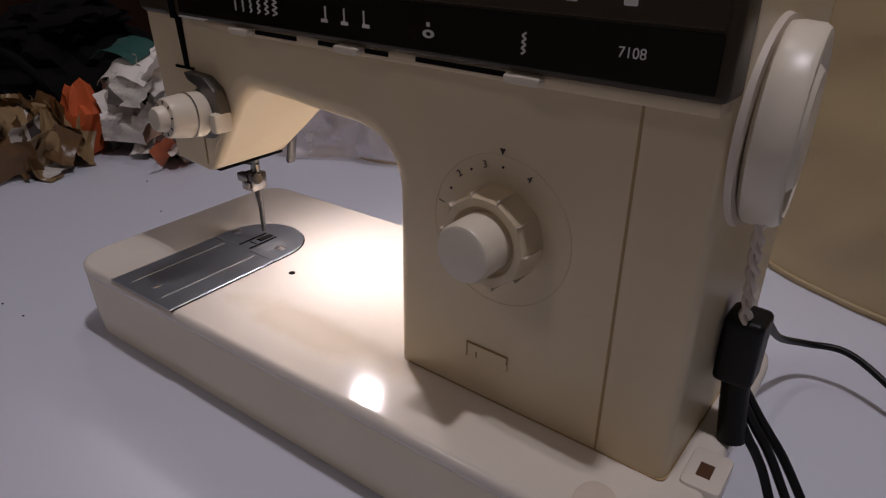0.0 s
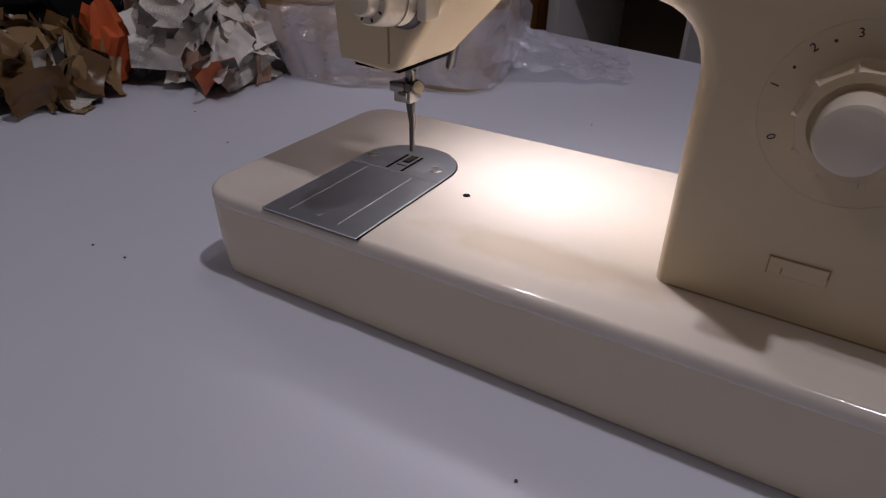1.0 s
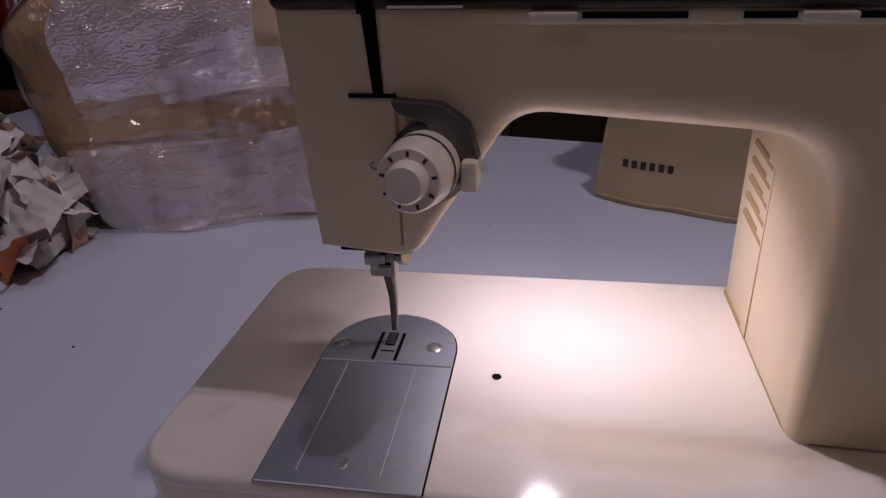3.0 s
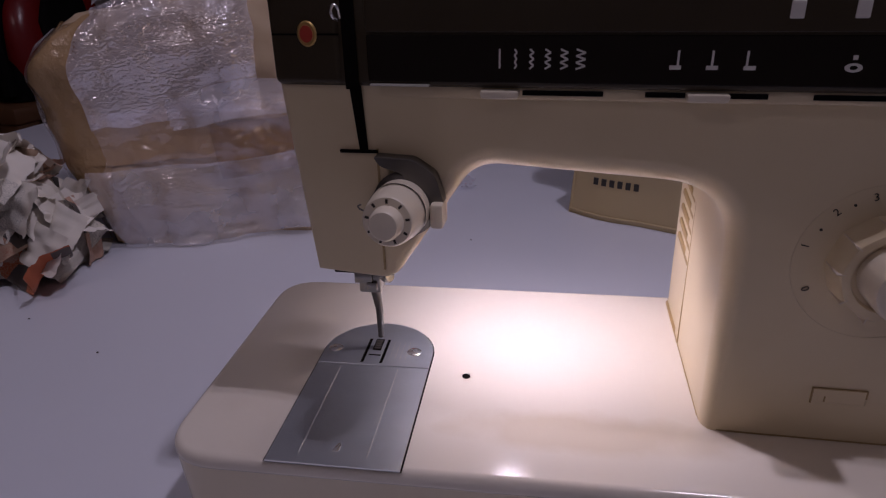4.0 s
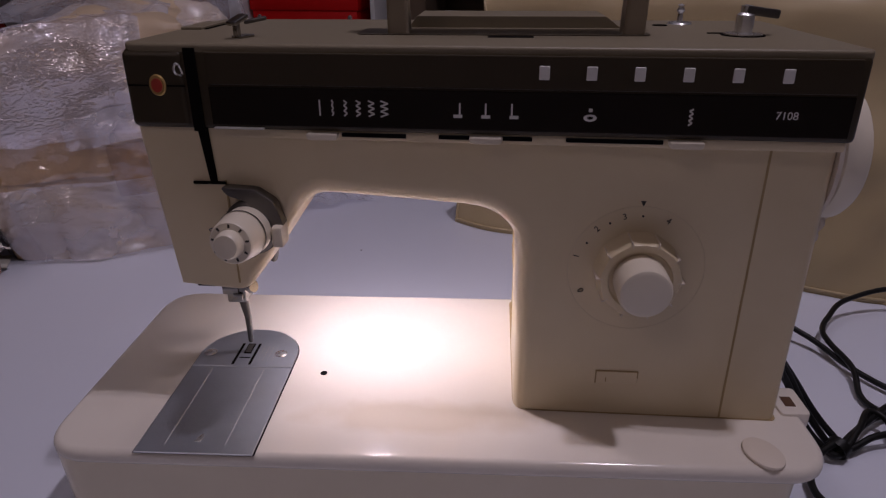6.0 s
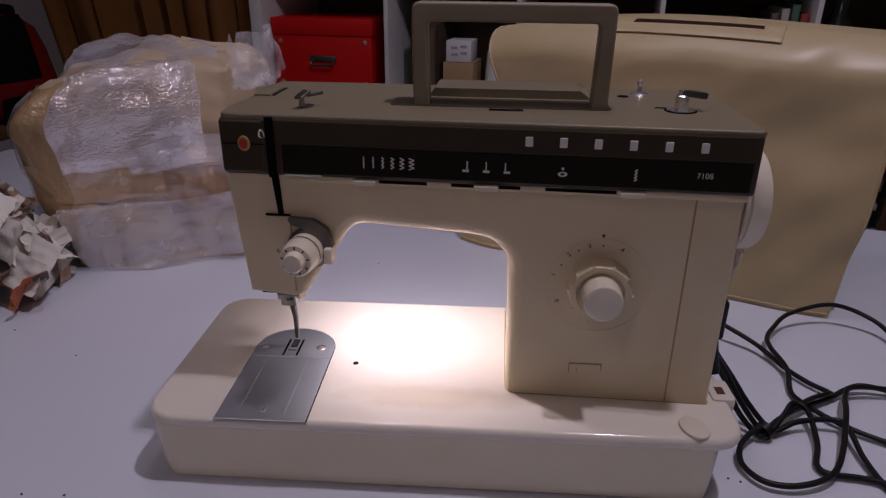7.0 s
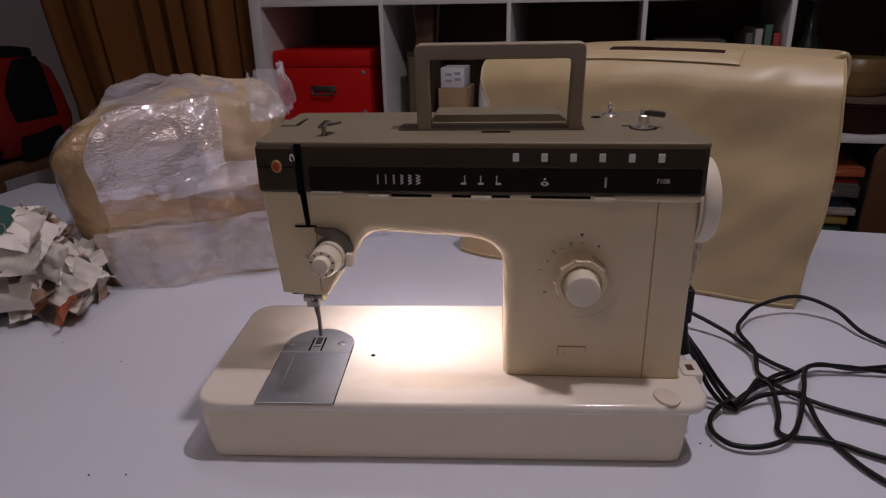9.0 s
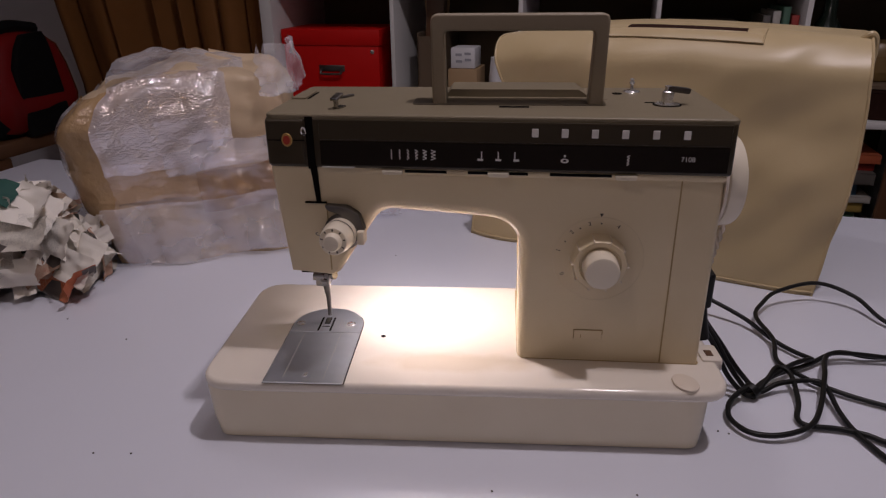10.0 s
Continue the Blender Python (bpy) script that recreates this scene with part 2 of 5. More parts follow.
structure("floor", box(-3.2, 3.4, -2.6, 2.6, -0.80, -0.74), "floor", "brown wooden floor of the room", "floor")
structure("ceiling", box(-3.2, 3.4, -2.6, 2.6, 1.75, 1.85), "wall", "plain pale ceiling of the room", "ceiling")
structure("wall_south", box(-3.2, 3.4, -2.7, -2.6, -0.74, 1.75), "wall", "plain pale wall behind the table", "wall")
structure("wall_west", box(-3.3, -3.2, -2.7, 2.7, -0.74, 1.75), "wood", "dark reddish brown panelled wall", "wall")
structure("wall_east", box(3.4, 3.5, -2.7, 2.7, -0.74, 1.75), "wall", "plain pale wall", "wall")
structure("wall_north", turned(box(-3.0, 4.2, 0.0, 0.1, -0.74, 1.75), pose(0.0, 2.05, 0, 0, 0, YAW)), "wall", "pale grey wall behind curtain and shelves", "wall")

# table: front side left out of sight, far edge turned like the shelf
table = thing("table", "white painted table with scattered crumbs", "table")
part("tabletop", turned(prism(rect(-0.80, 1.30, -1.05, 0.0, 0.01, 3), -0.03, 0.0, "xy", 0.002, 2), pose(0.05, 0.742, 0, 0, 0, TABLE_YAW)), "table", table)
for lx, ly in ((-0.73, -0.98), (1.23, -0.98), (-0.73, -0.07), (1.23, -0.07)):
    p = pose(0.05, 0.742, 0, 0, 0, TABLE_YAW) @ Vector((lx, ly, 0))
    part("leg", turned(box(-0.025, 0.025, -0.025, 0.025, -0.74, -0.03, 0.003), pose(p.x, p.y, 0, 0, 0, TABLE_YAW)), "table", table)

# ---- sewing machine ----
machine = thing("sewing_machine", "cream sewing machine with dark brown panel and lit lamp", "sewing machine")
BED = 0.058


def bed_ring(x0, x1, y0, y1, r, z):
    return [(x, y, z) for x, y in rect(x0, x1, y0, y1, r, 8)]


part("base", loft([
    bed_ring(0.0005, 0.3945, 0.0070, 0.178, 0.012, 0.0005), bed_ring(-0.0015, 0.3965, 0.0050, 0.180, 0.014, 0.0020),
    bed_ring(-0.0050, 0.3985, 0.0030, 0.182, 0.017, 0.020), bed_ring(-0.0080, 0.4005, 0.0014, 0.1838, 0.021, 0.0505)]), "cream_base", machine, "cream plastic base, yellowed below the bed")
part("foot_gap", loft([bed_ring(0.004, 0.391, 0.0105, 0.176, 0.018, 0.0001), bed_ring(0.004, 0.391, 0.0105, 0.176, 0.018, 0.0012)]), "hole", machine)
bed = part("bed", prism(rect(-0.010, 0.414, 0.0, 0.185, 0.027, 10), 0.0480, BED, "xy", 0.004, 4), "bed", machine, "glossy cream bed with yellowed stains and a painted shadow edge", firm=True)

# plates
PX0, PX1, PY, AY = 0.045, 0.1095, 0.0805, 0.095
slide = part("slide_plate", prism([(PX0, -0.0008), (PX1, -0.0008), (PX1, PY), (PX0, PY)], BED + 0.0003, BED + 0.0013, "xy", 0.0003, 1), "steel", machine, "worn brushed steel slide plate")
R = (PX1 - PX0) / 2
arc = [((PX0 + PX1) / 2 + R * math.cos(a), AY + R * math.sin(a)) for a in [math.pi * k / 24 for k in range(25)]]
needle_plate = part("needle_plate", prism([(PX0, PY + 0.0006), (PX1, PY + 0.0006), *arc], BED + 0.0003, BED + 0.0014, "xy", 0.0003, 1), "steel", machine, "brushed steel needle plate")
part("plate_gap", prism([(PX0 - 0.0007, -0.0004), (PX1 + 0.0007, -0.0004), *[((PX0 + PX1) / 2 + (R + 0.0007) * math.cos(a), AY + (R + 0.0007) * math.sin(a)) for a in [math.pi * k / 24 for k in range(25)]]], BED + 0.0001, BED + 0.0004, "xy"), "hole", machine)
top = BED + 0.0016
for x0, x1, y0, y1 in ((0.0695, 0.0712, 0.083, 0.108), (0.0805, 0.0822, 0.083, 0.108), (0.0725, 0.0795, 0.0905, 0.0915), (0.0735, 0.0785, 0.096, 0.108)):
    part("feed_slot", box(x0, x1, y0, y1, BED + 0.001, top), "hole", needle_plate)
for k in range(4):
    part("feed_dog", box(0.0742, 0.0778, 0.0975 + 0.0025 * k, 0.0990 + 0.0025 * k, BED + 0.001, top + 0.0006, 0.0003, 1), "darkmetal", needle_plate)
for x in (0.0515, 0.0985):
    part("screw", lathe([(0.0001, 0), (0.0042, 0), (0.0042, 0.0004), (0.0030, 0.0011), (0.0001, 0.0013)], pose(x, 0.0965, top - 0.0004), 20), "chrome", needle_plate)
for x in (0.0855, 0.0885, 0.0915, 0.0945):
    part("seam_mark", box(x - 0.00007, x + 0.00007, 0.088, 0.106, BED + 0.001, top - 0.0001), "print", needle_plate)
for x in (0.0595, 0.0925):
    part("guide_line", box(x - 0.0001, x + 0.0001, 0.006, 0.078, BED + 0.001, BED + 0.0015), "print", slide)
part("finger_notch", prism([(0.0748, 0.0085), (0.0782, 0.0085), (0.0786, 0.0125), (0.0778, 0.0155), (0.0762, 0.0135)], BED + 0.0010, BED + 0.0016, "xy", 0.0003, 2), "chrome", slide)
part("screw_hole", lathe([(0.0001, 0), (0.0022, 0), (0.0022, 0.0003), (0.0001, 0.0004)], pose(0.131, 0.0775, BED), 20), "hole", machine)
part("thumb_pad", turned(prism([(0.0095 * math.cos(a), 0.0125 * math.sin(a)) for a in [2 * math.pi * k / 32 for k in range(32)]], 0, 0.0022, "xy", 0.001, 2), pose(0.379, 0.0125, BED, 0, 0, 18)), "pad", machine, "ivory oval pad")
lug = part("hinge_lug", prism(rect(0.402, 0.419, 0.046, 0.072, 0.003, 3), 0.050, 0.0598, "xy", 0.001, 2), "bed", machine)
part("lug_slot", box(0.4070, 0.4130, 0.053, 0.062, 0.0593, 0.0602), "wood", lug)

# upper body, turned a little against the bed
UP = Matrix.Translation((0.25, 0.0462, 0)) @ Matrix.Rotation(radians(-1.7), 4, "Z") @ Matrix.Translation((-0.25, 0, 0))
face = rounded(
    [(0.397, BED - 0.0075), (0.397, 0.258), (0.054, 0.258), (0.0530, 0.225), (0.0622, 0.1330), (0.1000, 0.1297), (0.1380, 0.1868), (0.2482, 0.1793), (0.2490, BED - 0.0075)],
    [0, 0.005, 0.005, 0.01, 0, 0.008, 0.012, 0.029, 0], 8)
arm = rounded(
    [(0.3965, BED - 0.0065), (0.3965, 0.2575), (0.0545, 0.2575), (0.0545, 0.1920), (0.1300, 0.1892), (0.2494, 0.1808), (0.2502, BED - 0.0065)],
    [0.002, 0.004, 0.004, 0.002, 0.004, 0.029, 0.002], 8)


def edge_radius(x, z):
    """The arch and the pillar's inner edge are rounded broadly, the rest narrowly."""
    if x > 0.255 or z > 0.200:
        return 0.0030
    if x > 0.1385:
        return 0.0105
    return 0.0022 + 0.0083 * max(0.0, min(1.0, (x - 0.1005) / 0.038)) if x > 0.098 else 0.0022


def cushioned(outline, depth, steps=6):
    """An outline pulled back from y = 0, the front rim rounded by edge_radius, the rear one narrowly."""
    n = len(outline)
    pts = [Vector(p) for p in outline]
    area = sum(a.x * b.y - b.x * a.y for a, b in zip(pts, pts[1:] + pts[:1]))
    inward = []
    for i, p in enumerate(pts):
        d = ((pts[(i + 1) % n] - p).normalized() + (p - pts[i - 1]).normalized()).normalized()
        inward.append(Vector((-d.y, d.x)) * (1 if area > 0 else -1))
    width = [edge_radius(p.x, p.y) for p in pts]
    for _ in range(3):
        width = [(width[i - 1] + 2 * width[i] + width[(i + 1) % n]) / 4 for i in range(n)]
    rings = []
    for j in range(steps + 1):
        a = math.pi / 2 * j / steps
        rings.append([(p.x + q.x * w * (1 - math.sin(a)), w * (1 - math.cos(a)), p.y + q.y * w * (1 - math.sin(a))) for p, q, w in zip(pts, inward, width)])
    rings.append([(p.x, depth - 0.003, p.y) for p in pts])
    rings.append([(p.x + q.x * 0.0015, depth, p.y + q.y * 0.0015) for p, q in zip(pts, inward)])
    return loft(rings)


head_mesh = cushioned(face, 0.092)
for v in head_mesh.verts:  # the head's rear slopes in towards its foot
    if v.co.x < 0.112 and v.co.z < 0.16 and v.co.y > 0.04:
        v.co.y -= 0.034
upper = part("body", turned(head_mesh, UP), "cream", machine, "cream enamelled arm, head and pillar", firm=True)
part("rear_cover", turned(prism(arm, 0.070, 0.131, "xz", 0.0060, 4), UP), "cream", machine, "cream rear cover with vent slots", firm=True)


PANEL = UP @ Matrix.Translation((0.3965, 0, 0)) @ Matrix.Rotation(radians(-1.9), 4, "Z") @ Matrix.Translation((-0.3965, 0, 0))


def up(name, bm, mat, parent=None, label="", smooth=35):
    """A part fixed to the upper body, drawn with the body's front at y = 0."""
    bm_faces = list(bm.faces)
    return part(name, turned(bm, PANEL if parent is not None and parent.name.split(".")[0] in ("front_panel", "badge") else UP), mat, parent or machine, label, smooth, len(bm_faces) > 20)


up("gasket", prism(rounded([(0.2485, -0.0006), (0.3976, -0.0006), (0.3976, 0.1315), (0.2485, 0.1315)], [0.012, 0.004, 0.004, 0.004], 6), BED + 0.0002, BED + 0.0007, "xy"), "grime", upper)
# seams, window, front slit
up("seam", box(0.3650, 0.3661, -0.0003, 0.001, BED + 0.001, 0.219), "grime", upper)
up("seam", box(0.2484, 0.2492, 0.077, 0.078, BED + 0.001, 0.165), "grime", upper)
win = up("size_window", box(0.294, 0.3175, -0.0006, 0.001, 0.0790, 0.0870, 0.0004, 1), "cream", upper)
for b in ((0.294, 0.3175, 0.0882, 0.0889), (0.294, 0.2946, 0.0805, 0.0885), (0.3169, 0.3175, 0.0845, 0.0885), (0.2996, 0.3002, 0.0815, 0.0845)):
    up("window_edge", box(b[0], b[1], -0.0009, 0.0, b[2] - 0.0014, b[3] - 0.0016), "grime", win)
for k in range(5):
    z = 0.1475 - 0.0092 * k
    up("vent_slot", turned(box(-0.0010, 0.0010, -0.019, 0.019, -0.0017, 0.0017, 0.0006, 1), pose(0.2494, 0.0985, z, 5, 0, 0)), "grime", upper)

# front panel
panel = part("front_panel", turned(box(0.0535, 0.3965, -0.013, 0.004, 0.2215, 0.2600, 0.0025, 3), PANEL), "brown", machine, "dark brown front panel with pale stitch symbols")
up("upper_strip", box(0.095, 0.3925, -0.0142, -0.010, 0.2435, 0.2588, 0.0008, 2), "brown", panel)
up("lower_strip", box(0.095, 0.3925, -0.0138, -0.010, 0.2240, 0.2425, 0.0006, 2), "black", panel)
end_cap = up("end_cap", box(0.0530, 0.0838, -0.0142, 0.02, 0.2220, 0.2592, 0.003, 3), "brown", panel)
badge = up("badge", lathe([(0.0001, 0), (0.0052, 0), (0.0052, 0.0006), (0.0046, 0.0012), (0.0001, 0.0012)], pose(0.070, -0.014, 0.243) @ FRONT @ Matrix.Diagonal((0.82, 1, 1, 1)), 32), "gold", panel, "oval gold and red badge")
up("badge_centre", lathe([(0.0001, 0), (0.0034, 0), (0.0034, 0.0003), (0.0001, 0.0004)], pose(0.070, -0.0152, 0.243) @ FRONT @ Matrix.Diagonal((0.82, 1, 1, 1)), 24), "red_enamel", badge)
up("lever_slit", box(0.0848, 0.0905, -0.0137, -0.0004, 0.2205, 0.2605), "hole", panel)
up("cap_seam", box(0.0545, 0.0835, -0.0146, -0.0138, 0.2424, 0.2431), "hole", panel)
up("take_up_lever", tube([(0.0862, -0.0120, 0.2490), (0.0852, -0.0150, 0.2505), (0.0850, -0.0158, 0.2530), (0.0862, -0.0156, 0.2550), (0.0876, -0.0150, 0.2535), (0.0872, -0.0120, 0.2500)], 0.0006, 8), "chrome", machine, "chrome take-up lever")
slit = up("thread_slit", prism([(0.0852, 0.222), (0.0902, 0.222), (0.0915, 0.1932), (0.0880, 0.1932)], -0.0012, 0.001), "hole", upper)
up("slit_end", box(0.0788, 0.0960, -0.0014, 0.001, 0.1922, 0.1935), "hole", slit)
up("silver_line", box(0.096, 0.121, -0.0150, -0.010, 0.2222, 0.2230), "print", panel)
up("lever_rail", box(0.098, 0.3945, -0.0100, 0.0, 0.2166, 0.2218, 0.0012, 2), "cream", panel)
for x0, x1 in ((0.159, 0.191), (0.207, 0.222), (0.238, 0.252), (0.268, 0.313)):
    up("lever_slot", box(x0, x1, -0.0106, -0.008, 0.2186, 0.2206), "hole", panel)
for x in (0.1500, 0.2300, 0.3230):
    up("lever_knob", prism(rounded([(x - 0.0082, 0.2210), (x + 0.0082, 0.2210), (x + 0.0074, 0.2176), (x - 0.0074, 0.2176)], 0.0015, 3), -0.0152, -0.010, "xz", 0.001, 2), "knob", panel)
for k in range(6):
    x = 0.256 + 0.0212 * k
    up("letter_shape", box(x - 0.0024, x + 0.0024, -0.0147, -0.0140, 0.2482, 0.2545, 0.0006, 1), "print", panel)


def zigzag(x, z, w, h, n, t=0.00035):
    pts = [(x + (w / 2 if k % 2 else -w / 2), z - h / 2 + h * k / n) for k in range(n + 1)]
    bms = []
    for (xa, za), (xb, zb) in zip(pts, pts[1:]):
        d = math.atan2(zb - za, xb - xa)
        ln = math.hypot(xb - xa, zb - za)
        bms.append(turned(box(-ln / 2, ln / 2, -0.0002, 0.0002, -t, t), Matrix.Translation(((xa + xb) / 2, -0.0140, (za + zb) / 2)) @ Matrix.Rotation(-d, 4, "Y")))
    return join(*bms)


for k in range(6):
    up("stitch_symbol", zigzag(0.150 + 0.0063 * k, 0.2335, 0.0007 * k + 0.0001, 0.0075, 6), "print", panel)
for k in range(3):
    x = 0.2175 + 0.0122 * k
    up("needle_symbol", join(box(x - 0.0004, x + 0.0004, -0.0142, -0.0138, 0.2315, 0.2370), box(x - 0.0030 + 0.001 * k, x + 0.0012 + 0.001 * k, -0.0142, -0.0138, 0.2300, 0.2315)), "print", panel)
up("coil_symbol", join(hoop([(0.0014, 0), (0.0030, 0), (0.0030, 0.0003), (0.0014, 0.0003)], pose(0.278, -0.0138, 0.2312) @ FRONT @ Matrix.Diagonal((1, 0.55, 1, 1)), 20), box(0.2772, 0.2788, -0.0142, -0.0138, 0.2340, 0.2356)), "print", panel)
up("stitch_symbol", zigzag(0.323, 0.2325, 0.0016, 0.0075, 7), "print", panel)
text_mesh("model_number", "7108", 0.0050, PANEL @ pose(0.3645, -0.0141, 0.2338, 90, 0, 0), "print", panel)

# top cover
lid = up("top_cover", prism(rounded([(0.0535, -0.0015), (0.3975, -0.0125), (0.3975, 0.1305), (0.0535, 0.1305)], 0.006, 4), 0.2575, 0.2625, "xy", 0.0015, 3), "taupe", machine, "taupe plastic top cover")
up("recess", box(0.170, 0.316, 0.068, 0.120, 0.2622, 0.26275, 0.0), "taupe", lid)
up("recess_step", prism(rounded([(0.183, 0.2624), (0.303, 0.2624), (0.294, 0.2690), (0.188, 0.2690)], 0.001, 2), 0.076, 0.116, "xz", 0.001, 2), "taupe", lid)
# Flat sheet on the lid, its dark brown standing in for the hollow's shade.
up("hollow_shade", prism(rect(0.160, 0.312, 0.038, 0.070, 0.006, 4), 0.2622, 0.26285, "xy"), "brown", lid)
up("cover_slot", box(0.229, 0.252, 0.0285, 0.0340, 0.2622, 0.26290), "hole", lid)
up("cap_latch", box(0.056, 0.068, 0.060, 0.096, 0.2622, 0.2640, 0.0006, 2), "taupe", lid)
up("latch_gap", box(0.069, 0.0705, 0.062, 0.095, 0.2622, 0.2630), "hole", lid)

# carrying handle
hx0, hx1, hy, hz = 0.1750, 0.3105, 0.050, 0.3300
handle = up("carrying_handle", turned(prism([*rounded([(hx0 + 0.001, 0.2560), (hx0, hz), (hx1, hz), (hx1 - 0.001, 0.2560)], [0, 0.006, 0.006, 0], 4), *rounded([(hx1 - 0.0125, 0.2560), (hx1 - 0.0105, hz - 0.0125), (hx0 + 0.0105, hz - 0.0125), (hx0 + 0.0125, 0.2560)], [0, 0.004, 0.004, 0], 4)], hy - 0.007, hy + 0.008, "xz", 0.002, 3), Matrix.Identity(4)), "handle", machine, "folded-up taupe carrying handle")

# spool pin, winder, thread guide on the cover
winder = up("bobbin_winder", lathe([(0.0001, 0), (0.0095, 0), (0.0095, 0.0012), (0.0045, 0.0014), (0.0045, 0.0100), (0.0030, 0.0112), (0.0030, 0.0145), (0.0001, 0.0150)], pose(0.3585, 0.045, 0.2624), 28), "chrome", machine, "chrome bobbin winder spindle")
up("winder_base", lathe([(0.0001, 0), (0.0108, 0), (0.0108, 0.0006), (0.0001, 0.0007)], pose(0.3585, 0.045, 0.2624), 28), "hole", winder)
up("winder_arm", turned(box(-0.002, 0.0165, -0.0032, 0.0032, -0.0022, 0.0022, 0.001, 2), pose(0.3590, 0.045, 0.2748, 0, 8, 12)), "darkmetal", winder)
up("winder_slot", turned(box(-0.013, -0.002, -0.0010, 0.0010, 0, 0.0006), pose(0.3560, 0.053, 0.2624, 0, 0, 0)), "hole", lid)
up("spool_pin", lathe([(0.0001, 0), (0.0075, 0), (0.0065, 0.0012), (0.0018, 0.0020), (0.0014, 0.0060), (0.0026, 0.0075), (0.0014, 0.0095), (0.0022, 0.0105), (0.0001, 0.0115)], pose(0.3420, 0.108, 0.2624), 24), "chrome", machine)
up("pin_hole", lathe([(0.0001, 0), (0.0042, 0), (0.0042, 0.0005), (0.0001, 0.0006)], pose(0.3280, 0.096, 0.2624), 20), "hole", lid)
guide = up("thread_guide", turned(join(box(-0.0035, 0.0035, -0.006, 0.006, 0, 0.0012, 0.0004, 1), box(-0.0022, 0.0022, -0.006, -0.0035, 0, 0.0085, 0.001, 2), turned(box(-0.0030, 0.0042, -0.0080, 0.0040, 0.0075, 0.0095, 0.0008, 2), pose(0, 0, 0, 14, 0, 0))), pose(0.1050, 0.024, 0.2624, 0, 0, -20) @ Matrix.Diagonal((0.9, 0.9, 1.15, 1))), "nickel", machine, "nickel thread guide")
up("guide_pin", turned(lathe([(0.0001, 0), (0.0011, 0), (0.0011, 0.011), (0.0001, 0.0115)], pose(0, 0, 0), 12), pose(0.1050, 0.028, 0.2695, 0, 80, 10)), "darkmetal", guide)

# stitch length dial
DX, DZ = 0.3090, 0.1498
def fluted(m, seg=120, lobes=10):
    """The grip of the dial: shallow facets between narrow ribs, hollow in the middle."""
    rings = []
    for r, h, deep in ((0.0222, 0.0, 0.6), (0.0219, 0.004, 1), (0.0214, 0.0105, 1), (0.0208, 0.0132, 0.8), (0.0199, 0.0139, 0.3), (0.0162, 0.0136, 0), (0.0153, 0.0105, 0), (0.0001, 0.0103, 0)):
        ring = []
        for k in range(seg):
            a = math.tau * k / seg
            q = r * (1 - 0.055 * deep * abs(math.sin((a + radians(2)) * lobes / 2)) ** 1.2)
            ring.append(m @ Vector((q * math.cos(a), q * math.sin(a), h)))
        rings.append(ring)
    return loft(rings)


dial = up("dial", fluted(pose(DX, 0.0, DZ) @ FRONT), "aged", machine, "yellowed ivory stitch length dial with ribs")
up("dial_cap", lathe([(0.0133, 0.008), (0.0133, 0.0260), (0.0124, 0.0280), (0.0106, 0.0288), (0.0001, 0.0291)], pose(DX, 0.0, DZ) @ FRONT, 48), "knob", dial)
up("dial_ring", hoop([(0.0353, 0), (0.0352, 0.0002), (0.0350, 0.0002), (0.0349, 0)], pose(DX, 0.0, DZ) @ FRONT, 64), "aged", upper)
for k in range(10):
    a = radians(-2 + 36 * k)
    up("dial_rib", turned(box(0.0185, 0.0222, -0.00035, 0.00035, 0.0012, 0.0139, 0.0002, 1), pose(DX, 0.0, DZ) @ FRONT @ Matrix.Rotation(a, 4, "Z")), "pad", dial)
for word, a, r in (("0", 205, 0.0300), ("1", 167, 0.0318), ("2", 134, 0.0312), ("3", 106, 0.0306), ("4", 64, 0.0306)):
    text_mesh("dial_number", word, 0.0046, UP @ pose(DX + r * math.cos(radians(a)), -0.0003, DZ + r * math.sin(radians(a)), 90, 0, 0) @ Matrix.Rotation(radians(a - 90), 4, "Z"), "ink", upper)
for a in (151, 121, 89):
    up("dial_dot", lathe([(0.0001, 0), (0.0006, 0), (0.0006, 0.0003), (0.0001, 0.0003)], pose(DX + 0.0300 * math.cos(radians(a)), 0, DZ + 0.0300 * math.sin(radians(a))) @ FRONT, 10), "ink", upper)
up("dial_pointer", prism([(DX - 0.0014, DZ + 0.0380), (DX + 0.0014, DZ + 0.0380), (DX, DZ + 0.0352)], -0.0003, 0.0005), "ink", upper)

# thread tension knob
TB = Matrix.Translation((0.1080, 0.0, 0.1695)) @ FRONT @ Matrix.Rotation(radians(-3), 4, "Y") @ Matrix.Rotation(radians(-4), 4, "X")
tension = up("tension_knob", lathe([(0.0122, 0.008), (0.0128, 0.009), (0.0128, 0.0165), (0.0124, 0.0172), (0.0124, 0.0180), (0.0126, 0.0184), (0.0112, 0.029), (0.0104, 0.0302), (0.0072, 0.0304), (0.0068, 0.0350), (0.0058, 0.0362), (0.0001, 0.0365)], TB, 44), "knob", machine, "ivory thread tension knob with numbers")
up("tension_line", hoop([(0.0129, 0.0164), (0.0130, 0.0164), (0.0130, 0.0172), (0.0129, 0.0172)], TB, 40), "darkmetal", tension)
for k in range(9):
    a = radians(10 + 40 * k)
    up("tension_mark", turned(box(0.0080, 0.0098, -0.0005, 0.0005, 0.0301, 0.0306), TB @ Matrix.Rotation(a, 4, "Z")), "ink", tension)
discs = up("tension_disc", lathe([(0.0001, 0), (0.0120, 0.0), (0.0150, 0.0035), (0.0110, 0.0045), (0.0145, 0.0060), (0.0120, 0.0080), (0.0001, 0.0080)], TB, 36), "darkmetal", tension, "dull metal tension discs")
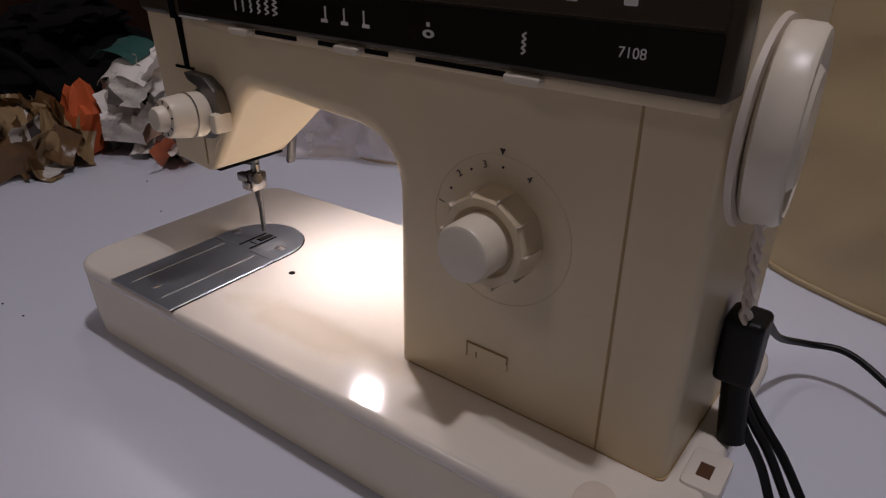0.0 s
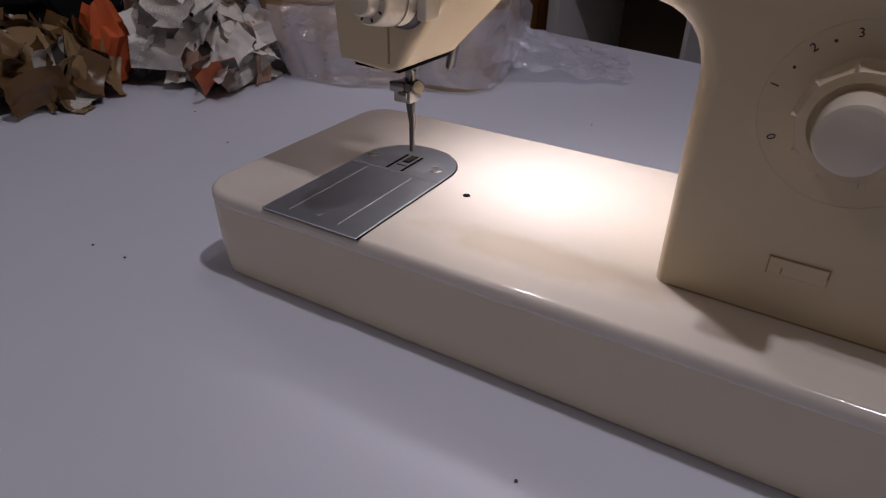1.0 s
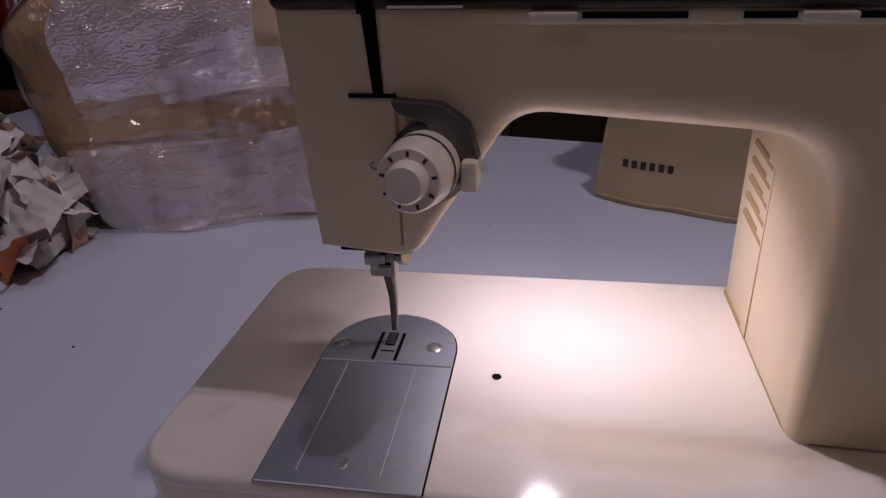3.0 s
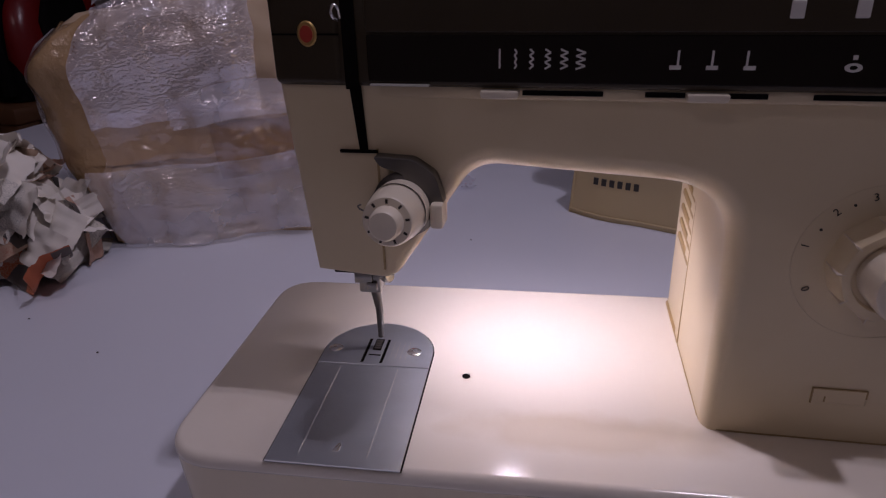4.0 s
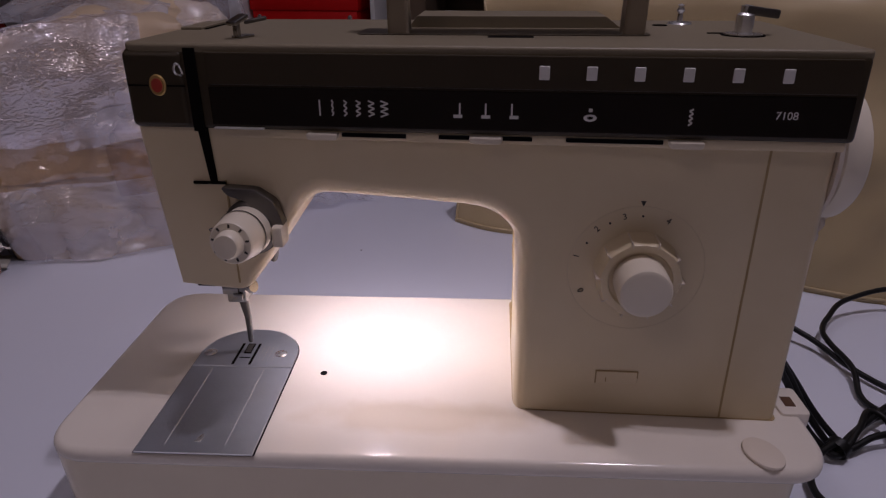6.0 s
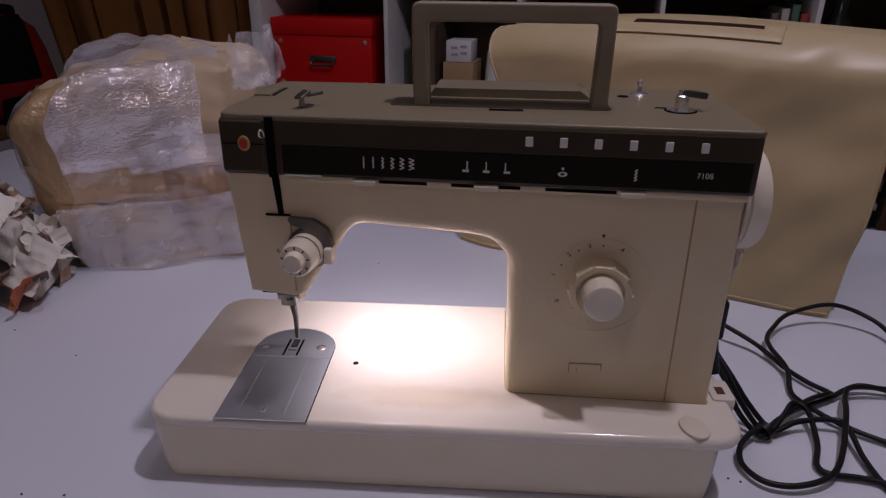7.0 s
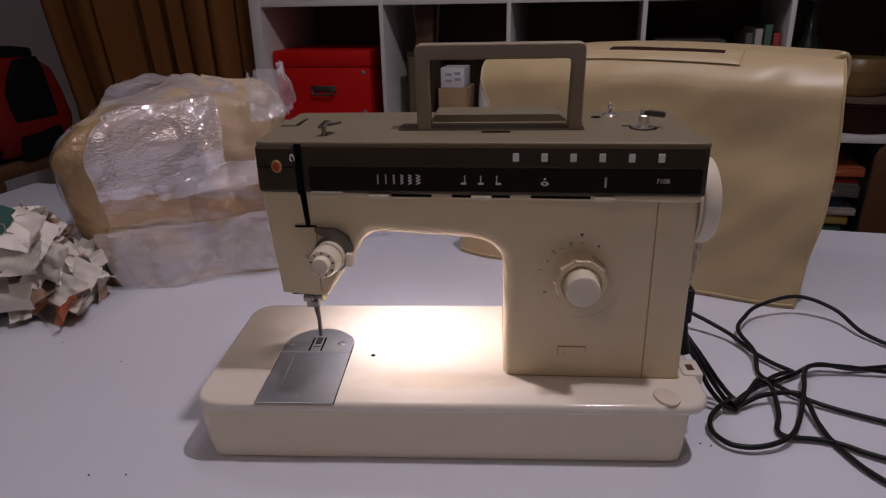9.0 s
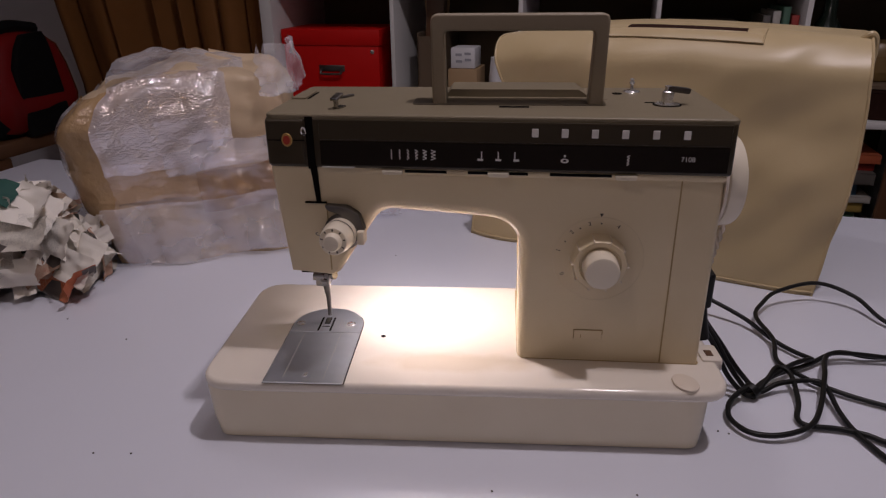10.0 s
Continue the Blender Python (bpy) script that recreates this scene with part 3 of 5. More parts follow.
up("tension_plate", prism(rounded([(0.0950, 0.1925), (0.1130, 0.1915), (0.1225, 0.1850), (0.1265, 0.1720), (0.1210, 0.1650), (0.1150, 0.1720), (0.1080, 0.1850), (0.0980, 0.1880)], 0.002, 3), -0.0075, 0.0, "xz", 0.001, 2), "darkmetal", tension)
up("tension_ear", box(0.1205, 0.1265, -0.0120, 0.0, 0.1615, 0.1730, 0.0015, 2), "knob", tension)
up("check_spring", tube([(0.0955, -0.004, 0.1650), (0.0900, -0.010, 0.1685), (0.0885, -0.012, 0.1710), (0.0900, -0.012, 0.1720)], 0.0004, 6), "darkmetal", tension)
up("face_seam", box(0.0952, 0.0962, -0.0005, 0.001, 0.1350, 0.1940), "grime", upper)

# needle bar, clamp and needle under the head
NX, NY = 0.0770, 0.1000
bar = part("needle_bar", lathe([(0.0001, 0), (0.0033, 0), (0.0033, 0.040), (0.0001, 0.040)], pose(NX, NY, 0.105), 20), "nickel", machine)
clamp = part("needle_clamp", join(box(NX - 0.0072, NX + 0.0052, NY - 0.008, NY + 0.005, 0.0995, 0.1120, 0.0012, 2), box(NX - 0.0092, NX + 0.0010, NY - 0.0095, NY - 0.004, 0.1060, 0.1120, 0.0008, 2), turned(box(-0.0030, 0.0030, -0.001, 0.001, -0.0025, 0.0025, 0.0008, 2), pose(NX + 0.0005, NY - 0.0090, 0.1045))), "nickel", bar)
part("clamp_screw", lathe([(0.0001, 0), (0.0022, 0), (0.0024, 0.0040), (0.0042, 0.0044), (0.0044, 0.0070), (0.0036, 0.0078), (0.0001, 0.0080)], pose(NX + 0.0040, NY - 0.004, 0.1090, 0, 74, -28), 22), "nickel", bar)
part("presser_bar", loft([[(NX + 0.001 + r * math.cos(2 * math.pi * k / 14) + dx, NY + r * 0.8 * math.sin(2 * math.pi * k / 14), z) for k in range(14)] for r, dx, z in ((0.0016, 0.0002, 0.0665), (0.0018, 0.0004, 0.0720), (0.0022, 0.0004, 0.0850), (0.0030, -0.0008, 0.0960), (0.0034, -0.0012, 0.1030))]), "darkmetal", machine, "dull metal needle shank")
part("thread_hook", tube([(NX - 0.016, NY - 0.012, 0.1205), (NX - 0.010, NY - 0.008, 0.1190), (NX - 0.002, NY - 0.004, 0.1185), (NX + 0.004, NY, 0.1185)], 0.0008, 8), "darkmetal", bar)
part("lifter_lever", turned(box(-0.0022, 0.0022, -0.0035, 0.0035, -0.007, 0.034, 0.002, 3), pose(0.0955, 0.1175, 0.1245, 0, 12, 0)), "darkmetal", machine)
part("head_underside", turned(box(0.068, 0.098, 0.006, 0.056, 0.1288, 0.1315, 0.0005), UP), "hole", machine)

# hand wheel, plug and cord
wheel = up("hand_wheel", lathe([(0.0001, 0), (0.0362, 0), (0.0386, 0.0015), (0.0392, 0.005), (0.0386, 0.0115), (0.0370, 0.0135), (0.0342, 0.0138), (0.0320, 0.0125), (0.0300, 0.0095), (0.0267, 0.0092), (0.0244, 0.0125), (0.0220, 0.0145), (0.0001, 0.0150)], pose(0.3975, 0.037, 0.2060, 0, 90, 4.5) @ Matrix.Diagonal((0.94, 0.94, 1.05, 1)), 64), "knob", machine, "ivory hand wheel")
up("wheel_recess", lathe([(0.0001, 0), (0.0392, 0), (0.0385, 0.0024), (0.0001, 0.0025)], pose(0.3968, 0.037, 0.2060, 0, 90, 0), 48), "pad", upper)
plug = up("plug", join(turned(prism(rounded([(-0.016, -0.010), (0.018, -0.009), (0.018, 0.009), (-0.016, 0.010)], 0.004, 4), 0, 0.017, "xy", 0.003, 3), pose(0.398, 0.050, 0.106, 0, 90, 0)), tube([(0.407, 0.050, 0.092), (0.409, 0.048, 0.076), (0.412, 0.045, 0.058)], 0.0062, 14, 5)), "rubber", machine, "black moulded plug in the machine's socket")

# ---- soft cover ----
def cover_point(u, v, w):
    """u along the front, v up, w to the back, each 0 to 1; above a shoulder the front slopes back to the ridge."""
    top = max(0.0, (v - 0.80) / 0.20)
    sag = 0.036 * math.exp(-((v - 0.60) / 0.20) ** 2) + 0.004 * top + 0.030 * top ** 6
    x = 0.010 * v + u * (0.452 - 0.003 * v) + sag * (1 - u) ** 4 + 0.012 * math.sin(math.pi * v) * u ** 6
    y = w * (0.215 - 0.075 * v) + 0.035 * v - 0.012 * math.sin(math.pi * u) * math.sin(math.pi * v) * (1 - w)
    y += (0.040 * top ** 1.4 - 0.007 * math.sin(math.pi * u) * max(0.0, 1 - 2 * v)) * (1 - w)
    fold = math.exp(-((u - 0.93 + 0.55 * (0.78 - v)) / 0.075) ** 2) * math.exp(-((v - 0.62) / 0.22) ** 2)
    y += (0.006 * fold - 0.003 * math.exp(-((v - 0.80) / 0.06) ** 2) * (0.4 + 0.6 * u)) * (1 - w)
    rise = 0.870 * v / 0.80 if v < 0.80 else 0.870 + 0.130 * (1 - (1 - top) ** 1.7)
    z = rise * (0.291 + 0.008 * math.sin(3.0 * u + 0.5) - 0.012 * (1 - u) ** 3)
    n = noise.noise(Vector((u * 4, v * 3, w * 3))) + 0.5 * noise.noise(Vector((u * 9 + 3, v * 7 - u * 5, w * 3)))
    return Vector((x + 0.004 * n, y - 0.009 * n * (1 - w), max(0.0, z)))


def cover_strip(u0, u1, v0, v1, off, nu=24, nv=5):
    """A strip of vinyl sewn on to the front of the cover."""
    bm = bmesh.new()
    grid = []
    for i in range(nu + 1):
        row = []
        for j in range(nv + 1):
            u, v = u0 + (u1 - u0) * i / nu, v0 + (v1 - v0) * j / nv
            p = cover_point(u, v, 0.0)
            n = (cover_point(u + 0.01, v, 0.0) - p).cross(cover_point(u, v + 0.01 if v < 0.98 else v, 0.0) - (cover_point(u, v - 0.01, 0.0) if v >= 0.98 else p)).normalized()
            rim = 0.6 if i in (0, nu) or j in (0, nv) else 1.0
            row.append(bm.verts.new(p + n * off * rim))
        grid.append(row)
    for a, b in zip(grid, grid[1:]):
        for j in range(nv):
            bm.faces.new((a[j], b[j], b[j + 1], a[j + 1]))
    return bm


def cover_mesh():
    nu, nv, nw = 64, 48, 16
    loop = [(k / nu, 0.0) for k in range(nu)] + [(1.0, k / nw) for k in range(nw)] + [(1 - k / nu, 1.0) for k in range(nu)] + [(0.0, 1 - k / nw) for k in range(nw)]
    rings = [[cover_point(u, v, w) for u, w in loop] for v in [k / nv for k in range(nv + 1)]]
    top = rings[-1]
    for s, dz in ((0.93, 0.0015), (0.7, 0.002), (0.35, 0.002)):
        c = sum(top, Vector()) / len(top)
        rings.append([Vector((c.x + (p.x - c.x) * (1 - (1 - s) * 0.5), c.y + (p.y - c.y) * s, p.z + dz)) for p in top])
    return loft(rings)


COVER = pose(0.203, 0.493, 0.0, 0, 0, -26)
cover = thing("dust_cover", "beige vinyl sewing machine cover standing on the table", "cover", COVER)
part("shell", cover_mesh(), "vinyl", cover, smooth=60)
part("piping", tube([cover_point(1.0, v, 0.0) for v in [k / 20 for k in range(21)]], 0.0017, 8, 2), "vinyl", cover)
part("piping", tube([cover_point(0.0, v, 0.0) for v in [k / 20 for k in range(21)]], 0.0017, 8, 2), "vinyl", cover)
part("hem", tube([cover_point(u, 0.015, 0.0) + Vector((0, -0.001, 0)) for u in [k / 30 for k in range(31)]], 0.0014, 8, 2), "vinyl", cover)

# carrying slot with a sewn edge near the ridge, and the pinched corner
part("slot_flap", cover_strip(0.340, 0.757, 0.895, 0.945, 0.0026), "vinyl", cover)
part("slot_flap", cover_strip(0.717, 0.758, 0.940, 1.0, 0.0027, 6, 8), "vinyl", cover)
part("carry_slot", cover_strip(0.40, 0.715, 0.947, 0.990, 0.0012), "slot_dark", cover)
for u0, v0, u1, v1 in ((0.340, 0.895, 0.758, 0.893), (0.758, 0.893, 0.759, 1.0), (0.340, 0.940, 0.715, 0.946)):
    part("flap_seam", tube([cover_point(u0 + (u1 - u0) * k / 12, v0 + (v1 - v0) * k / 12, 0.0) + Vector((0, -0.0012, 0.0012)) for k in range(13)], 0.0011, 6, 3), "vinyl", cover)
ear = cover_point(1.0, 0.985, 0.0)
part("corner_ear", tube([ear + Vector((-0.012, 0.004, -0.004)), ear + Vector((-0.003, 0.002, 0.004)), ear + Vector((0.002, 0.004, 0.001)), ear + Vector((0.004, 0.006, -0.012)), ear + Vector((0.003, 0.003, -0.030))], 0.0040, 10, 6), "vinyl", cover)

# ---- bookcase behind the table ----
CELL, DEPTH = 0.35, 0.38
CASE = pose(-0.369, 1.58, 0.0, 0, 0, YAW)
bookcase = thing("bookcase", "white open cube bookcase full of books and boxes", "bookcase", CASE)
ROWS = (-0.695, -0.345, 0.005, 0.355, 0.705)
part("side_board", box(-0.072, -0.036, 0, DEPTH, -0.72, 1.12, 0.001), "shelf", bookcase)
UPRIGHTS = (0.337, 0.698, 1.05, 1.40, 1.75)
for x in UPRIGHTS:
    part("upright", box(x - 0.010, x + 0.002, 0.002, DEPTH, -0.72, 1.08, 0.001), "shelf", bookcase)
for z in ROWS:
    for k in range(5):
        part("shelf_board", box(UPRIGHTS[k - 1] + 0.002 if k else -0.036, UPRIGHTS[k] - 0.010, 0.003, DEPTH, z - 0.016, z, 0.001), "shelf", bookcase)
part("back_board", box(-0.036, 5 * CELL, DEPTH, DEPTH + 0.01, -0.72, 1.08), "backwall", bookcase)

# ---- things in and beside the bookcase ----
def case(x, w, z, rz=0.0):
    return CASE @ pose(x, w, z, 0, 0, rz)


red_box = thing("storage_box", "red cardboard storage box with metal handle", "storage box", case(0.124, 0.045, ROWS[2], 3))
part("body", box(-0.148, 0.148, 0.0, 0.22, 0.0005, 0.166, 0.003), "red", red_box)
part("lid", box(-0.153, 0.153, -0.005, 0.225, 0.162, 0.209, 0.004), "red", red_box)
for x in (-0.128, 0.128):
    for z in (0.030, 0.145):
        part("corner_stud", lathe([(0.0001, 0), (0.007, 0), (0.006, 0.002), (0.0001, 0.003)], pose(x, 0.0, z) @ FRONT, 14), "chrome", red_box)
grip = part("handle", tube([(-0.032, 0.0, 0.096), (-0.032, -0.013, 0.088), (-0.026, -0.016, 0.082), (0.026, -0.016, 0.082), (0.032, -0.013, 0.088), (0.032, 0.0, 0.096)], 0.0035, 8, 4), "darkmetal", red_box)
part("handle_plate", box(-0.040, 0.040, -0.003, 0.001, 0.088, 0.106, 0.001), "darkmetal", grip)

holder = thing("file_holder", "dark grey file holder with papers", "file holder", case(0.388, 0.06, ROWS[2]))
part("body", join(box(0, 0.004, 0, 0.22, 0.0005, 0.20), box(0.066, 0.070, 0, 0.22, 0.0005, 0.20), box(0, 0.07, 0, 0.004, 0.0005, 0.19), box(0, 0.07, 0.22, 0.224, 0.0005, 0.24)), "backwall", holder)
for k in range(4):
    part("sheet", turned(box(0.008, 0.060, 0.0, 0.003, 0.01, 0.33 + 0.03 * (k % 3), 0.0005), pose(0, 0.03 + 0.04 * k, 0, -3 + k, 2 - k, 0)), ("wood", "backwall", "wood", "backwall")[k], holder)
part("rod", turned(box(-0.003, 0.003, -0.003, 0.003, 0.01, 0.37), pose(0.030, 0.10, 0, 0, -6, 0)), "card", holder)
part("rod", turned(box(-0.003, 0.003, -0.003, 0.003, 0.01, 0.36), pose(0.050, 0.10, 0, 0, 4, 0)), "card", holder)

carton = tagged(part("carton", box(0, 0.084, 0, 0.12, 0.0005, 0.105, 0.002), "card"), "small brown cardboard carton on the shelf", "carton")
carton.matrix_world = case(0.487, 0.03, ROWS[2])
packet = thing("packet", "white packet with grey printing on a carton", "packet", case(0.494, 0.035, ROWS[2] + 0.106))
part("body", box(0, 0.070, 0, 0.085, 0, 0.056, 0.002), "white", packet)
for x, z in ((0.014, 0.034), (0.040, 0.037), (0.015, 0.016), (0.041, 0.020)):
    part("print_bar", box(x, x + 0.018, -0.0008, 0.0005, z, z + 0.007), "grey_print", packet)
roll = tagged(part("paper_roll", turned(tube([(0, 0, 0.0), (0.0, 0, 0.06), (0.005, 0, 0.13)], 0.030, 18, 4), Matrix.Identity(4)), "white"), "white roll of paper on the shelf", "paper roll")
roll.matrix_world = case(0.625, 0.09, ROWS[2] + 0.001)

rnd = random.Random(5)
BOOKS = [material("book_cloth", c, 0.55, vary=0.08, scale=40) for c in ((0.30, 0.03, 0.02), (0.03, 0.08, 0.14), (0.34, 0.24, 0.06), (0.42, 0.10, 0.04), (0.10, 0.09, 0.08), (0.40, 0.38, 0.34), (0.05, 0.12, 0.08))]


def book(at, w, d, h, mat, spine_z=True):
    """A closed book: a cover round a block of pages, lying or standing."""
    ob = thing("book", "closed cloth-bound book on the shelf", "book", at, "books in the bookcase")
    part("cover", join(box(0, w, 0, d, 0, 0.0025), box(0, w, 0, d, h - 0.0025, h), box(0, w, 0, 0.003, 0, h, 0.0005)), mat, ob)
    part("pages", box(0.003, w - 0.003, 0.0035, d - 0.003, 0.0030, h - 0.0030), "print", ob)
    part("title_bar", box(w * 0.25, w * 0.7, -0.0008, 0.001, h * 0.38, h * 0.62), "gold", ob)
    return ob


z = ROWS[1] + 0.001
for k in range(9):
    h = rnd.uniform(0.016, 0.040)
    book(case(1.43 + rnd.uniform(0, 0.02), 0.02 + rnd.uniform(0, 0.03), z), rnd.uniform(0.16, 0.20), 0.20, h, BOOKS[(k * 3) % 7])
    z += h + 0.0005
z = ROWS[2] + 0.001
for k in range(8):
    h = rnd.uniform(0.018, 0.040)
    book(case(1.07 + rnd.uniform(0, 0.02), 0.03 + rnd.uniform(0, 0.03), z), rnd.uniform(0.17, 0.21), 0.20, h, BOOKS[(k * 2 + 4) % 7])
    z += h + 0.0005
for k in range(5):
    book(case(1.30 + 0.022 * k, 0.05, ROWS[2] + 0.001) @ Matrix.Rotation(radians(-90), 4, "Y") @ pose(0, 0, -0.020), 0.25 + 0.01 * (k % 3), 0.18, 0.018, BOOKS[(k + 4) % 7])
BOTTLE = material("dark_bottle_glass", (0.008, 0.014, 0.010), 0.12, vary=0.1)
for x, w in ((1.455, 0.06), (1.475, 0.15)):
    b = tagged(part("bottle", lathe([(0.0001, 0), (0.036, 0), (0.038, 0.006), (0.038, 0.19), (0.030, 0.225), (0.015, 0.250), (0.013, 0.31), (0.016, 0.312), (0.016, 0.325), (0.0001, 0.326)], pose(0, 0, 0), 24), BOTTLE), "dark green glass bottle on the shelf", "bottle")
    b.matrix_world = case(x, w, ROWS[2] + 0.001)
tin = thing("food_tub", "clear tub with yellow contents beside the bottles", "tub", case(1.62, 0.12, ROWS[2] + 0.001))
part("body", lathe([(0.0001, 0), (0.085, 0), (0.105, 0.07), (0.108, 0.072), (0.108, 0.078), (0.0001, 0.080)], pose(0, 0, 0), 32), "slot_dark", tin)
part("rim", lathe([(0.0001, 0), (0.111, 0), (0.111, 0.008), (0.090, 0.012), (0.0001, 0.013)], pose(0, 0, 0.080), 32), "backwall", tin)
tin2 = thing("jar", "amber jar of dry food with a cream label", "jar", case(1.60, 0.12, ROWS[2] + 0.096))
part("body", lathe([(0.0001, 0), (0.070, 0), (0.075, 0.01), (0.075, 0.075), (0.066, 0.09), (0.0001, 0.092)], pose(0, 0, 0), 28), "amber", tin2)
part("label_band", hoop([(0.0752, 0.02), (0.0762, 0.02), (0.0762, 0.06), (0.0752, 0.06)], pose(0, 0, 0), 28), "amber", tin2)
board = thing("chopping_board", "reddish brown wooden board leaning on the books", "board", case(1.685, -0.055, 0, 0))
part("blade", prism(rounded([(-0.068, -0.345), (0.075, -0.345), (0.078, -0.02), (0.02, 0.010), (-0.02, 0.010), (-0.062, -0.02)], 0.02, 5), 0.0, 0.016, "xz", 0.003, 2), "wood", board)
part("handle", prism(rounded([(-0.012, 0.005), (0.012, 0.005), (0.014, 0.05), (-0.014, 0.05)], 0.006, 4), 0.001, 0.015, "xz", 0.003, 2), "darkcloth", board)

CLOTHS = [material("fabric", c, 0.9, vary=0.15, scale=60, bump=0.2, bump_scale=400) for c in ((0.30, 0.04, 0.03), (0.18, 0.06, 0.22), (0.50, 0.50, 0.55), (0.22, 0.16, 0.06), (0.03, 0.03, 0.04))]


def blob(rx, ry, rz, seed, rough=0.25, n=3):
    """A lump of cloth or paper: an ellipsoid pushed about by noise and flat below."""
    bm = bmesh.new()
    bmesh.ops.create_icosphere(bm, subdivisions=n, radius=1)
    for v in bm.verts:
        f = 1 + rough * noise.noise(v.co * 1.7 + Vector((seed * 3.1, 0, 0))) + rough * 0.6 * noise.noise(v.co * 4.5 + Vector((0, seed, 0)))
        v.co = Vector((v.co.x * f * rx, v.co.y * f * ry, max(0.0, (v.co.z * f + 0.9) * rz)))
    return bm


for k, (x, z0, r) in enumerate(((0.76, 0.0, 0.07), (0.88, 0.0, 0.075), (0.78, 0.13, 0.055), (0.87, 0.14, 0.05), (0.97, 0.0, 0.06))):
    c = tagged(part("folded_cloth", blob(r, 0.09, r * 0.85, k + 2), CLOTHS[(k * 2) % 5]), "crumpled coloured cloth pushed into the bookcase", "cloth", "cloths in the bookcase")
    c.matrix_world = case(x, 0.16, ROWS[2] + z0 + 0.001)

# curtain left of the bookcase
def curtain_mesh():
    bm = bmesh.new()
    cols, rows = 260, 10
    grid = []
    for i in range(cols + 1):
        u = i / cols
        x = -0.90 + 0.80 * u
        ph = u * 6.0 * 2 * math.pi + 1.2 * math.sin(u * 9) + 0.7 * math.sin(u * 23)
        col = []
        for j in range(rows + 1):
            v = j / rows
            y = 0.13 - (0.075 + 0.018 * math.sin(u * 31)) * abs(math.sin(0.62 * ph + 0.12 * math.sin(v * 3))) ** 0.75 * (1 - 0.25 * v)
            col.append(bm.verts.new((x + (0.02 * (1 - v) + 0.18 * max(0.0, min(0.45, 1.13 - 2.36 * v))) * (1 - u) - 0.012 * math.cos(ph), y, -0.68 + 2.36 * v)))
        grid.append(col)
    for a, b in zip(grid, grid[1:]):
        for j in range(rows):
            bm.faces.new((a[j], b[j], b[j + 1], a[j + 1]))
    return bm


curtain = tagged(part("curtain", curtain_mesh(), "curtain", smooth=80), "brown velvet curtain hanging in deep folds", "curtain")
curtain.matrix_world = CASE
sol = curtain.modifiers.new("thickness", "SOLIDIFY")
sol.thickness = 0.004

# chair with a red bag left behind the table
chair = thing("wooden_chair", "dark brown wooden chair behind the table", "chair", case(-0.80, -0.34, 0))
part("seat", box(-0.24, 0.24, -0.22, 0.20, -0.075, -0.035, 0.008), "wood", chair)
part("apron", box(-0.235, 0.215, -0.205, -0.180, -0.150, -0.075, 0.003), "wood", chair)
for x in (-0.205, 0.205):
    for y in (-0.185, 0.165):
        part("leg", box(x - 0.03, x + 0.03, y - 0.03, y + 0.03, -0.74, -0.075, 0.004), "wood", chair)
bag = thing("red_bag", "glossy red bag with black straps lying on a chair", "bag", case(-0.780, -0.36, -0.035))


def bag_ring(z, sx, sy, off):
    pts = rect(-0.235 * sx + off, 0.225 * sx + off, -0.14 * sy, 0.14 * sy, 0.06, 8)
    return [Vector((x + 0.012 * noise.noise(Vector((x * 9, y * 9, z * 9))), y + 0.014 * noise.noise(Vector((x * 8 + 5, y * 8, z * 9))), z + 0.006 * noise.noise(Vector((x * 7, y * 7, 3))))) for x, y in pts]


part("body", loft([bag_ring(z, sx, sy, 0.0) for z, sx, sy in ((0.002, 0.9, 0.9), (0.02, 1.0, 1.0), (0.09, 1.03, 1.05), (0.17, 1.0, 1.0), (0.225, 0.95, 0.86), (0.255, 0.88, 0.66), (0.268, 0.75, 0.4))]), "redbag", bag, smooth=70)
part("side_panel", turned(loft([bag_ring(z, 0.05, sy * 0.55, 0.0) for z, sy in ((0.002, 0.86), (0.03, 0.98), (0.10, 1.02), (0.18, 0.96), (0.23, 0.80), (0.262, 0.5))]), Matrix.Translation((0.222, 0, 0))), "darkcloth", bag, smooth=70)
bag_strap = part("strap", tube([(0.165, -0.150, 0.02), (0.172, -0.158, 0.13), (0.170, -0.125, 0.235), (0.165, -0.02, 0.276), (0.165, 0.08, 0.268)], 0.017, 8), "darkcloth", bag)
# Added black panel, stands in for the bag's front going dark below.
part("lower_dark_panel", loft([[Vector((x, y - 0.020, z)) for x, y, _ in bag_ring(z, sx, 0.92, 0.0)] for z, sx in ((0.004, 0.93), (0.03, 0.99), (0.10, 0.98), (0.130, 0.94), (0.140, 0.88))]), "darkcloth", bag, "added black panel for the dark lower front", smooth=70)
part("buckle", box(-0.16, -0.12, -0.165, -0.14, 0.02, 0.06, 0.004), "chrome", bag_strap)

# ---- bundle in film and tape ----

